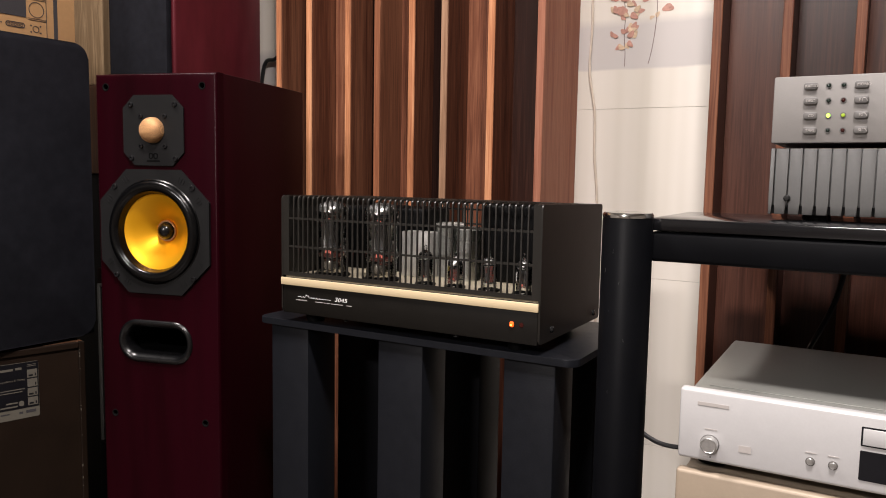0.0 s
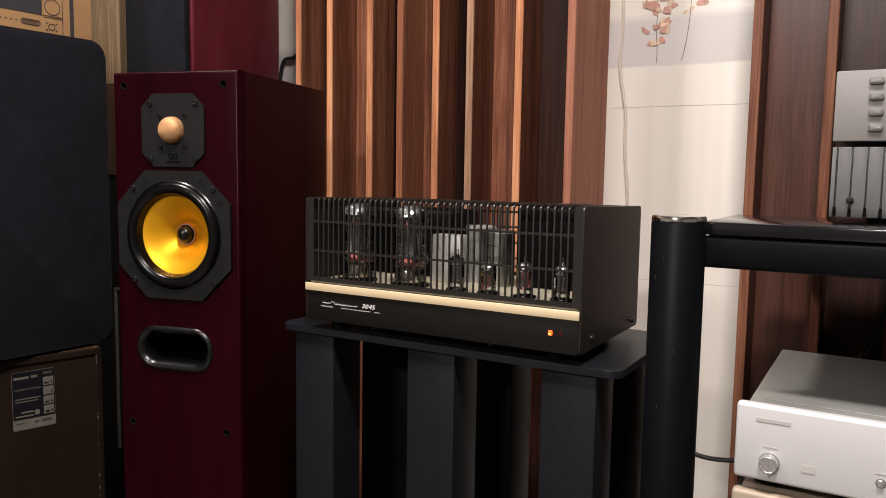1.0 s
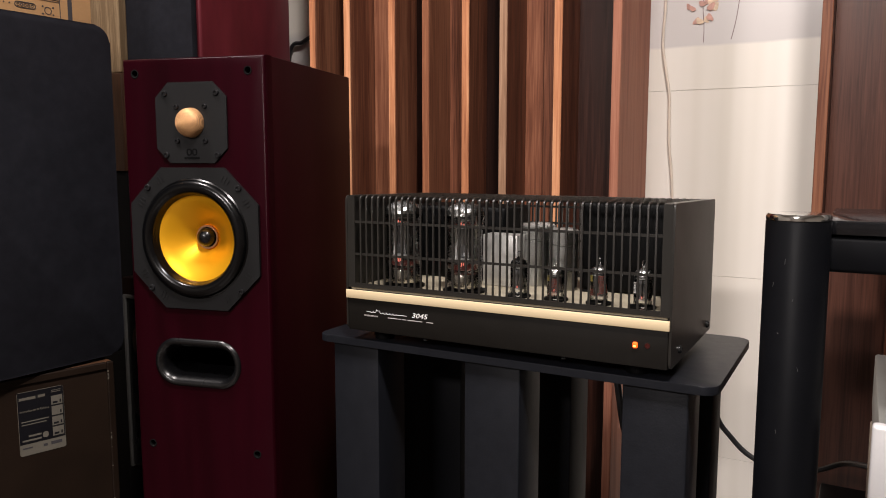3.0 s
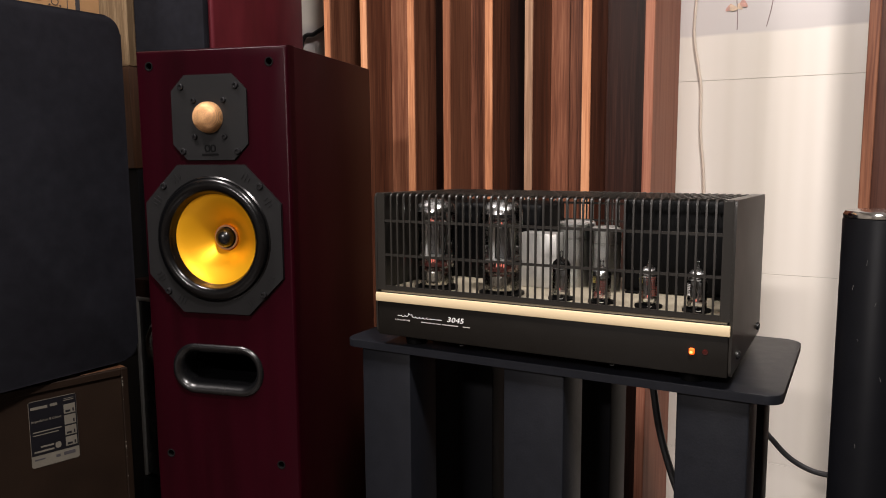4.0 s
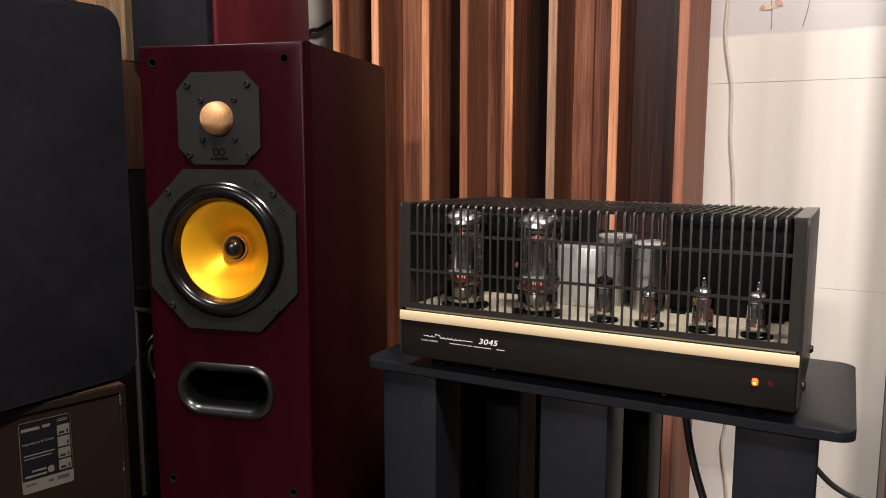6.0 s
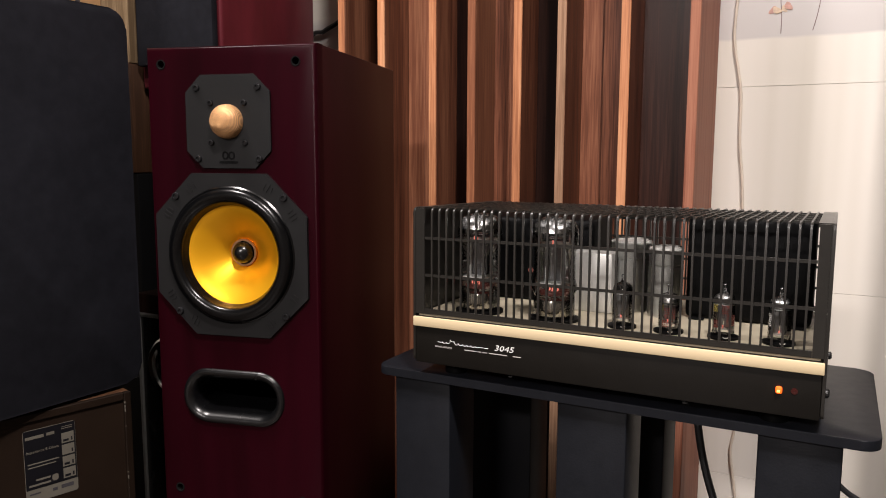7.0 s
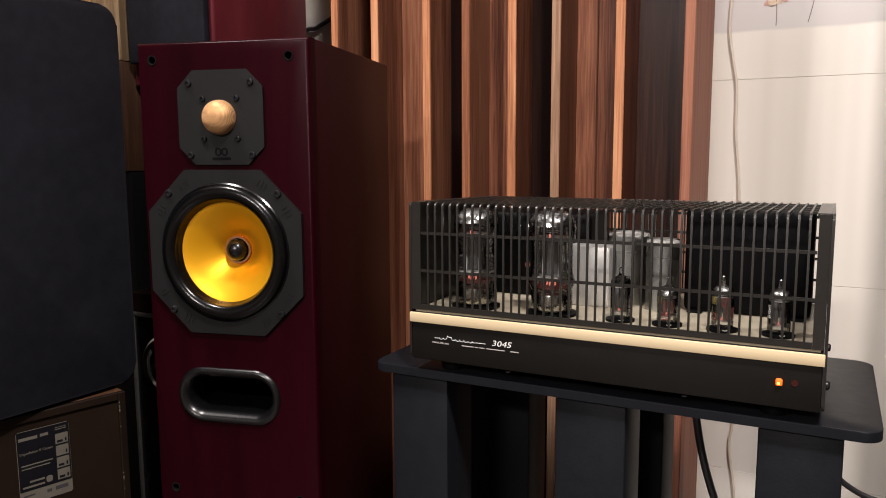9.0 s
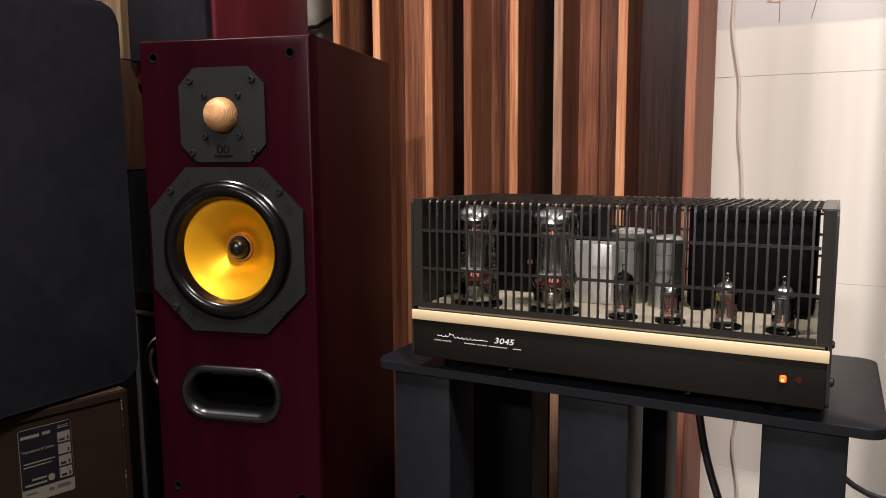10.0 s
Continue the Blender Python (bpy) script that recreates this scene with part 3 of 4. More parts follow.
    for grow, y in ((0.0, 0.07), (0.0, 0.012), (0.0015, 0.004), (0.005, -0.002), (0.009, -0.0045), (0.013, -0.0035), (0.0145, 0.0)):
        rings.append([bm.verts.new((x, y, z)) for x, z in rounded(po[0] - 0.056 - grow, po[1] - 0.0215 - grow, po[0] + 0.056 + grow, po[1] + 0.0215 + grow, 0.0205 + grow, 10)])
    for a, b in zip(rings, rings[1:]):
        for i in range(len(a)):
            j = (i + 1) % len(a)
            bm.faces.new((a[i], a[j], b[j], b[i]))
    part("reflex_port", bm, PORT, s, "glossy black slot-shaped reflex port", angle=60)
    for hx, hz in pegs:
        part("grille_socket", lathe(bmesh.new(), [(0.0062, 0.0001), (0.0062, 0.0006), (0.0052, 0.0008), (0.0043, 0.0002), (0.0040, -0.014), (0, -0.014)], faced(hx, 0, hz), 18), VOID, s, "black grille peg socket")
    return s


tower_speaker()

# speaker behind: grille front, burgundy side, standing on a black cabinet
def bookshelf_speaker(m, label, w, dep):
    s = thing("bookshelf_speaker", m, label, "loudspeaker")
    part("cabinet", box(bmesh.new(), -w, 0, 0, 0, dep, 0.62, 0.006, 3), MAHOGANY_LIT, s)
    part("grille", box(bmesh.new(), -w + 0.006, -0.016, 0.04, -0.006, -0.001, 0.612, 0.004, 2), GRILLE, s, "charcoal cloth grille")
    return s


def floor_cabinet(m, label, w, dep, h):
    s = thing("floor_cabinet", m, label, "cabinet", "black floor cabinets")
    part("carcass", box(bmesh.new(), -w, 0.01, 0.02, 0, dep, h, 0.004), BLACK, s)
    part("plinth", box(bmesh.new(), -w + 0.01, 0.02, 0, -0.01, dep - 0.01, 0.0198), BLACK, s)
    return s


bookshelf_speaker(pose(-1.311, 1.174, 0.975), "burgundy bookshelf loudspeaker with charcoal cloth grille on a black cabinet", 0.197, 0.26)
floor_cabinet(pose(-1.311, 1.174, 0), "plain black floor cabinet under the bookshelf loudspeaker", 0.195, 0.26, 0.974)

# pale veneered speaker on a brown one
single("veneered_speaker", prism(bmesh.new(), rounded(-0.15, 0, 0, 0.55, 0.004, 2), 0, 0.22, 0.003), STRAW, "pale straw-veneered cabinet standing on a brown one", "loudspeaker", m=pose(-1.511, 1.150, 1.021))
single("brown_speaker", box(bmesh.new(), -0.158, 0, 0, 0, 0.23, 0.198, 0.003), CARCASS, "small orange-brown wooden cabinet", "loudspeaker", m=pose(-1.511, 1.147, 0.8225))
floor_cabinet(pose(-1.511, 1.144, 0), "black cabinet under the brown one", 0.16, 0.24, 0.822)

# small speaker with a bright baffle, half hidden by the tower
s = thing("satellite_speaker", pose(-1.352, 1.0, 0), "dark brown loudspeaker with a grey metal trim on its stand", "loudspeaker")
part("cabinet", box(bmesh.new(), 0, 0.004, 0.28, 0.135, 0.15, 0.636, 0.003), WALNUT_DARK_AND_SHADE, s)
part("baffle", box(bmesh.new(), 0.018, -0.002, 0.290, 0.130, 0.0035, 0.600, 0.001), PORT, s, "glossy black baffle")
part("trim_upright", box(bmesh.new(), 0.011, -0.005, 0.285, 0.0178, 0.0035, 0.606, 0.002), TRIM_GREY, s, "grey metal trim")
part("trim_rail", box(bmesh.new(), 0.018, -0.005, 0.6002, 0.130, 0.0035, 0.606, 0.002), TRIM_GREY, s, "grey metal trim")
part("driver_ring", lathe(bmesh.new(), [(0.05, 0), (0.05, 0.005), (0.046, 0.008), (0.041, 0.005), (0.038, -0.004), (0, -0.01)], faced(0.086, -0.0022, 0.525), 40), CHROME, s, "chrome driver ring")
part("foot_block", box(bmesh.new(), 0.0, 0.0, 0, 0.135, 0.15, 0.2795, 0.003), BLACK, s, "black block stand")

# grille-fronted cabinet over a speaker that shows its back
s = thing("grille_speaker", pose(-1.261, 0.932, 0.524, 0, 0, 87), "large loudspeaker with a charcoal cloth grille on top of another", "loudspeaker")
# local y runs into the cabinet
part("cabinet", box(bmesh.new(), -0.46, 0.0125, 0, 0.008, 0.30, 0.506, 0.003), BLACK, s)
part("grille", prism(bmesh.new(), rounded(-0.455, 0.002, 0, 0.5325, 0.026, 8), -0.004, 0.0122, 0.003), GRILLE, s, "charcoal cloth grille with rounded corners")
# distances below run from the far edge towards the near one
def nbox(bm, x0, y0, z0, x1, y1, z1, bev=0.0, seg=2):
    return box(bm, -x1, y0, z0, -x0, y1, z1, bev, seg)


def nrounded(x0, z0, x1, z1, r, n=6):
    return rounded(-x1, z0, -x0, z1, r, n)


def ncircle(cx, cz, r, n=28):
    return circle(-cx, cz, r, n)


# back of the lower speaker
s = thing("speaker_turned_round", pose(-1.242, 0.896, 0, 0, 0, 75), "brown wooden loudspeaker turned round, with a spec label on its back", "loudspeaker")
H, W2 = 0.520, 0.34
bm = bmesh.new()
nbox(bm, 0, 0.006, 0, W2, 0.27, H, 0.001, 1)
part("cabinet", bm, CARCASS, s)
bm = bmesh.new()
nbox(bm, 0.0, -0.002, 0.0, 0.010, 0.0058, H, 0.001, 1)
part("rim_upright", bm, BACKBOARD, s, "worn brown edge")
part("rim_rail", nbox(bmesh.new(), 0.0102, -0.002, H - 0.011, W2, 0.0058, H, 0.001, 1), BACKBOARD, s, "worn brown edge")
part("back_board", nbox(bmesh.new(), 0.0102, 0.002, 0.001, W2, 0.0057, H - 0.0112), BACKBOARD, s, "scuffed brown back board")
random.seed(5)
for k in range(14):
    z = random.uniform(0.2, H - 0.01)
    r = random.uniform(0.0004, 0.0011)
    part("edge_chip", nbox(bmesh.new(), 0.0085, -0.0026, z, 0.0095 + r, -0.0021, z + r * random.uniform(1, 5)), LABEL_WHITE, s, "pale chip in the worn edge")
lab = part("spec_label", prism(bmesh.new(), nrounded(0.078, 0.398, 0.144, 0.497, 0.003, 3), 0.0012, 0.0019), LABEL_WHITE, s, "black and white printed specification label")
part("label_field", nbox(bmesh.new(), 0.0785, 0.0008, 0.416, 0.1435, 0.00115, 0.4965), LABEL_BLACK, lab, "black printed field")
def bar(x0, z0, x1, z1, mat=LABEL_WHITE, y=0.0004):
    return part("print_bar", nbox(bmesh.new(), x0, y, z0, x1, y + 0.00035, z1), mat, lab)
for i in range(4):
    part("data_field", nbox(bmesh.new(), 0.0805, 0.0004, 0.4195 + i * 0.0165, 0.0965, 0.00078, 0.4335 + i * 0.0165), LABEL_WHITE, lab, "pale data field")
    part("print_bar", nbox(bmesh.new(), 0.0825, 0.0001, 0.4215 + i * 0.0165, 0.0845, 0.00038, 0.4265 + i * 0.0165), LABEL_BLACK, lab)
    if i != 2:
        part("print_bar", nbox(bmesh.new(), 0.0875, 0.0001, 0.4215 + i * 0.0165, 0.0945, 0.00038, 0.4245 + i * 0.0165), LABEL_BLACK, lab)
bar(0.0822, 0.4888, 0.0960, 0.4898)
bar(0.0822, 0.4915, 0.0960, 0.4922)
# maker's name and address, as bars
bar(0.1185, 0.4845, 0.1415, 0.4885)
bar(0.1050, 0.4850, 0.1150, 0.4890)
bar(0.1010, 0.4500, 0.1400, 0.4515)
bar(0.1050, 0.4455, 0.1400, 0.4468)
bar(0.1130, 0.4265, 0.1310, 0.4290)
bar(0.1130, 0.4200, 0.1400, 0.4225)
part("round_mark", prism(bmesh.new(), nrounded(0.1030, 0.4205, 0.1110, 0.4295, 0.003, 4), 0.0004, 0.00075), LABEL_WHITE, lab, "small rounded emblem")
part("print_bar", nbox(bmesh.new(), 0.084, 0.0008, 0.4065, 0.1, 0.00115, 0.4115), INK, lab)
part("print_bar", nbox(bmesh.new(), 0.105, 0.0008, 0.4065, 0.111, 0.00115, 0.4105), INK, lab)
part("print_bar", nbox(bmesh.new(), 0.126, 0.0008, 0.4085, 0.14, 0.00115, 0.4105), INK, lab)
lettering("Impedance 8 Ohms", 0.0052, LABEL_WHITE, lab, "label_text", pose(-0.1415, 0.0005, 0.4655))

# printed carton
s = thing("cardboard_carton", pose(-1.40, 1.006, 1.0305, 0, 0, 86), "brown cardboard carton with a line drawing of a hi-fi unit", "carton")
part("body", nbox(bmesh.new(), 0, 0, 0, 0.42, 0.28, 0.27, 0.002), CARDBOARD, s)
def ink(pts, label=""):
    return part("line_drawing", prism(bmesh.new(), pts, -0.0012, -0.0004), INK, s, label)
def rect(x0, z0, x1, z1):
    return [(-x1, z0), (-x0, z0), (-x0, z1), (-x1, z1)]
def outline(x0, z0, x1, z1, t=0.0010):
    ink(rect(x0, z0, x1, z0 + t)); ink(rect(x0, z1 - t, x1, z1)); ink(rect(x0, z0, x0 + t, z1)); ink(rect(x1 - t, z0, x1, z1))
def ring(cx, cz, r, t=0.001, n=28):
    part("line_drawing", holed(bmesh.new(), ncircle(cx, cz, r, n), [ncircle(cx, cz, r - t, n)], -0.0012, 0.0008), INK, s)
part("printed_band", nbox(bmesh.new(), 0.036, -0.0012, 0.001, 0.0435, -0.0004, 0.269), INK, s, "dark blue printed band")
outline(0.057, 0.049, 0.40, 0.20)
part("printed_display", nbox(bmesh.new(), 0.096, -0.0012, 0.083, 0.26, -0.0004, 0.14), INK, s, "solid black printed display")
ring(0.0765, 0.100, 0.0145)
ring(0.0785, 0.064, 0.0062)
for dx, dz in ((-0.009, 0.006), (0.009, 0.006), (-0.009, -0.006), (0.009, -0.006)):
    ink(ncircle(0.0785 + dx, 0.064 + dz, 0.0015, 10))
for z in (0.080, 0.083, 0.118, 0.121):
    ink(rect(0.0575, z, 0.0930, z + 0.0007))
holed_pill = holed(bmesh.new(), nrounded(0.099, 0.062, 0.134, 0.072, 0.0048, 6), [nrounded(0.1003, 0.0633, 0.1327, 0.0707, 0.0036, 6)], -0.0012, 0.0008)
part("line_drawing", holed_pill, INK, s)
for k in range(5):
    ring(0.105 + k * 0.0058, 0.067, 0.0024, 0.0008, 14)
for k in range(6):
    ink(ncircle(0.142 + k * 0.009, 0.067, 0.0013, 10))


# ---- speaker stand ----
st = thing("speaker_stand", pose(-0.574, 1.045, 0), "blue-black steel speaker stand with square columns under the amplifier", "stand")
t = bmesh.new()
pts = rounded(-0.262, -0.130, 0.264, 0.130, 0.018, 6)
prism(t, pts, -0.608, -0.5985, 0.0012)
bmesh.ops.transform(t, matrix=pose(0, 0, 0, -90), verts=t.verts[:])
part("top_plate", t, STAND, st, "top plate with rounded corners")
for x0, x1 in ((-0.239, -0.166), (-0.037, 0.038), (0.162, 0.234)):
    part("column", box(bmesh.new(), x0, -0.122, 0.012, x1, -0.055, 0.5982, 0.0025), STAND, st)
# rack black on these columns paints in the shade beneath the top plate
for x0, x1, y1 in ((-0.238, -0.130, 0.112), (-0.068, 0.044, 0.121), (0.170, 0.232, 0.112)):
    part("rear_column", box(bmesh.new(), x0, 0.045, 0.012, x1, y1, 0.5982, 0.0025), RACK, st, "rear column, black standing in for shade under the plate")
part("base_plate", box(bmesh.new(), -0.29, -0.15, 0.0, 0.29, 0.15, 0.0118, 0.003), STAND, st)


# ---- valve amplifier ----
AX0, AX1, AY0, AY1 = -0.779, -0.3592, 0.910, 1.143
amp = thing("valve_amplifier", pose(0, 0, 0), "black valve amplifier with gold strip and slotted cage, switched on", "amplifier")
part("chassis", box(bmesh.new(), AX0 + 0.0015, AY0, 0.6215, AX1 - 0.0015, AY1, 0.6755, 0.0015), AMP_BLACK, amp)
part("deck", box(bmesh.new(), AX0 + 0.004, AY0 + 0.004, 0.6757, AX1 - 0.004, AY1 - 0.004, 0.678), CREAM, amp, "cream painted deck")
part("gold_strip", box(bmesh.new(), AX0, AY0 - 0.0035, 0.6645, AX1, AY0 - 0.0002, 0.6755, 0.0008), GOLD, amp, "pale gold anodised strip")
for fx in (-0.74, -0.40):
    for fy in (0.94, 1.11):
        part("foot", lathe(bmesh.new(), [(0, 0.6082), (0.013, 0.6082), (0.014, 0.6213), (0, 0.6213)], Matrix.Translation((fx, fy, 0)), 20), BLACK, amp)
for fx in (-0.661, -0.478):
    part("base_screw", lathe(bmesh.new(), [(0, 0.6205), (0.003, 0.6205), (0.003, 0.6215)], Matrix.Translation((fx, AY0 + 0.003, -0.0012)), 10), STEEL, amp)

# cage: side plates, front and rear frames, bars that bend over the top
TOP, TOP_BACK = 0.7995, 0.7945


def top_at(y):
    return TOP + (TOP_BACK - TOP) * (y - AY0) / (AY1 - AY0)


def side_plate(x0, x1):
    t = bmesh.new()
    a = [(y, z if z < 0.7 else z + top_at(y) - TOP) for y, z in rounded(AY0, 0.6225, AY1, TOP, 0.006, 5)]
    prism(t, a, x0, x1, 0.0006)
    bmesh.ops.transform(t, matrix=Matrix(((0, 1, 0, 0), (1, 0, 0, 0), (0, 0, 1, 0), (0, 0, 0, 1))), verts=t.verts[:])
    bmesh.ops.reverse_faces(t, faces=t.faces[:])
    return t


for x0, x1 in ((AX0 - 0.0016, AX0 + 0.0012), (AX1 - 0.0012, AX1 + 0.0016)):
    pl = part("side_plate", side_plate(x0, x1), CAGE, amp)
    for y, z in ((0.949, 0.637), (1.115, 0.634)):
        sx = x1 if x1 > -0.5 else x0
        part("screw", lathe(bmesh.new(), [(0.0045, 0), (0.0045, 0.002), (0.003, 0.0034), (0, 0.0036)], Matrix.Translation((sx, y, z)) @ pose(0, 0, 0, 0, 90 if x1 > -0.5 else -90, 0), 14), STEEL, pl)
for y0, y1, w0, w1, rails in ((AY0 + 0.0005, AY0 + 0.0032, 0.0125, 0.0110, (0.7228, 0.7650)), (AY1 - 0.0032, AY1 - 0.0005, 0.009, 0.0045, (0.7055, 0.7300, 0.7545, 0.7780))):
    zt = top_at(y0) - 0.001
    part("cage_upright", box(bmesh.new(), AX0 + 0.0013, y0, 0.6785, AX0 + w0, y1, zt), CAGE, amp)
    part("cage_upright", box(bmesh.new(), AX1 - w1, y0, 0.6785, AX1 - 0.0013, y1, zt), CAGE, amp)
    part("cage_rail", box(bmesh.new(), AX0 + w0 + 0.0002, y0, 0.6785, AX1 - w1 - 0.0002, y1, 0.6845), CAGE, amp)
    for z in rails:
        part("cage_rail", box(bmesh.new(), AX0 + w0 + 0.0002, y0 + 0.0004, z - 0.0015, AX1 - w1 - 0.0002, y1 - 0.0004, z + 0.0015), CAGE, amp)


def sloped(x0, y0, x1, y1, over, thick):
    """A flat strip that follows the slight fall of the cage's top."""
    b = box(bmesh.new(), x0, y0, 0, x1, y1, thick)
    for v in b.verts:
        v.co.z += top_at(v.co.y) - over - thick
    return b


part("cage_border", sloped(AX0 + 0.0013, AY0 + 0.0065, AX0 + 0.009, AY1 - 0.0065, 0.0002, 0.0026), CAGE, amp)
part("cage_border", sloped(AX1 - 0.0125, AY0 + 0.0065, AX1 - 0.0013, AY1 - 0.0065, 0.0002, 0.0026), CAGE, amp)
for k in range(1, 6):
    y = AY0 + (AY1 - AY0) * k / 6
    part("top_rail", sloped(AX0 + 0.0092, y - 0.0015, AX1 - 0.0127, y + 0.0015, 0.0004, 0.0022), CAGE, amp)


def cage_bar():
    """One flat bar: up the front, over the rounded edges, down the rear."""
    b, hw, th, r = bmesh.new(), 0.0010, 0.0024, 0.006
    path = [(AY0, 0.684)]
    path += [(AY0 + r - r * math.cos(radians(a)), TOP - r + r * math.sin(radians(a))) for a in (0, 30, 60, 90)]
    path += [(AY1 - r + r * math.sin(radians(a)), TOP_BACK - r + r * math.cos(radians(a))) for a in (0, 30, 60, 90)]
    path += [(AY1, 0.684)]
    cy, cz = (AY0 + AY1) / 2, 0.70
    inner = [(y + (th if y < cy else -th) * (0.3 if z > top_at(y) - 0.0005 else 1.0), z - (th if z > top_at(y) - r else 0.0)) for y, z in path]
    rows = [[b.verts.new((sx, y, z)) for (y, z) in line] for sx in (-hw, hw) for line in (path, inner)]
    lo, li, ro, ri = rows
    for i in range(len(path) - 1):
        b.faces.new((lo[i], lo[i + 1], ro[i + 1], ro[i]))
        b.faces.new((li[i], ri[i], ri[i + 1], li[i + 1]))
        b.faces.new((lo[i], li[i], li[i + 1], lo[i + 1]))
        b.faces.new((ro[i], ro[i + 1], ri[i + 1], ri[i]))
    return mesh_of("cage_bar", b, CAGE, 50)


bar_mesh = cage_bar()
for k in range(43):
    part("cage_bar", bar_mesh, CAGE, amp, at=pose(-0.7570 + k * 0.009048, 0, 0))


def power_valve(x, y):
    v = thing("power_valve", pose(x, y, 0.678), "large glowing glass power valve with metal base in its socket", "valve", "power valves of the amplifier")
    part("socket", lathe(bmesh.new(), [(0, 0.0002), (0.0275, 0.0002), (0.0275, 0.003), (0.0245, 0.004), (0, 0.004)], None, 32), BLACK, v, "black socket flange")
    part("base", lathe(bmesh.new(), [(0.0190, 0.004), (0.0196, 0.006), (0.0196, 0.0225), (0.0188, 0.0240), (0, 0.0245)], None, 32), TUBE_BASE, v, "pale metal base")
    part("base_collar", lathe(bmesh.new(), [(0.0218, 0.0040), (0.0226, 0.0050), (0.0226, 0.0262), (0.0218, 0.0275)], None, 36), GLASS, v, "clear glass collar", angle=60)
    env = [(0.0218, 0.0276), (0.0255, 0.036), (0.0235, 0.043), (0.0225, 0.048), (0.0225, 0.080), (0.0255, 0.084), (0.0258, 0.096), (0.0235, 0.105), (0.018, 0.111), (0.009, 0.114), (0, 0.1145)]
    part("glass_envelope", lathe(bmesh.new(), env, None, 40), GLASS, v, "clear glass envelope", angle=60)
    part("getter", lathe(bmesh.new(), [(0.0252, 0.0975), (0.0243, 0.1010), (0.0226, 0.1048), (0.0175, 0.1098), (0.009, 0.1128), (0, 0.1133)], None, 36), GETTER, v, "silver mirrored getter", angle=60)
    for z in (0.0415, 0.0825):
        part("mica_disc", lathe(bmesh.new(), [(0, z), (0.0212, z), (0.0212, z + 0.0020), (0, z + 0.0020)], None, 28), MICA, v)
    part("anode", box(bmesh.new(), -0.0115, -0.007, 0.0435, 0.0115, 0.007, 0.0820, 0.003), ANODE, v, "grey anode")
    part("heater_cradle", lathe(bmesh.new(), [(0.0150, 0.0285), (0.0162, 0.0300), (0.0162, 0.0320), (0.0150, 0.0330)], None, 28), HEATER_DIM, v, "dull red glowing ring")
    for sx in (-0.0155, 0.0155):
        part("support_rod", lathe(bmesh.new(), [(0.001, 0.028), (0.001, 0.098)], Matrix.Translation((sx, 0, 0)), 8), BRUSHED, v)
    part("fin_plate", box(bmesh.new(), -0.0090, -0.0115, 0.0435, -0.0062, -0.0085, 0.0820), MICA, v, "bright support fin")
    part("fin_plate", box(bmesh.new(), 0.0075, -0.0105, 0.0435, 0.0086, -0.0085, 0.0820), BRUSHED, v, "bright support fin")
    part("top_getter_ring", lathe(bmesh.new(), [(0.008, 0.09), (0.009, 0.0905), (0.008, 0.091)], None, 20), BRUSHED, v)
    for hx, z0, z1 in ((-0.0040, 0.0345, 0.0385), (-0.0012, 0.0335, 0.0405), (0.0016, 0.0350, 0.0400), (0.0046, 0.0340, 0.0375), (-0.0016, 0.0850, 0.0885), (0.0018, 0.0850, 0.0872)):
        part("heater", tube(bmesh.new(), [(hx, -0.0110, z0), (hx + 0.0008, -0.0122, (z0 + z1) / 2), (hx + 0.0002, -0.0112, z1)], 0.0008, 6), HEATER, v, "red glowing heater end")
    part("cathode_ring", lathe(bmesh.new(), [(0.0115, 0.0325), (0.0125, 0.0325), (0.0125, 0.0334), (0.0115, 0.0334)], None, 24), RED_INK, v, "dull red ring")
    return v


pv = power_valve(-0.7185, 0.955)
copy_thing(pv, pose(-0.628, 0.955, 0.678, 0, 0, 12))


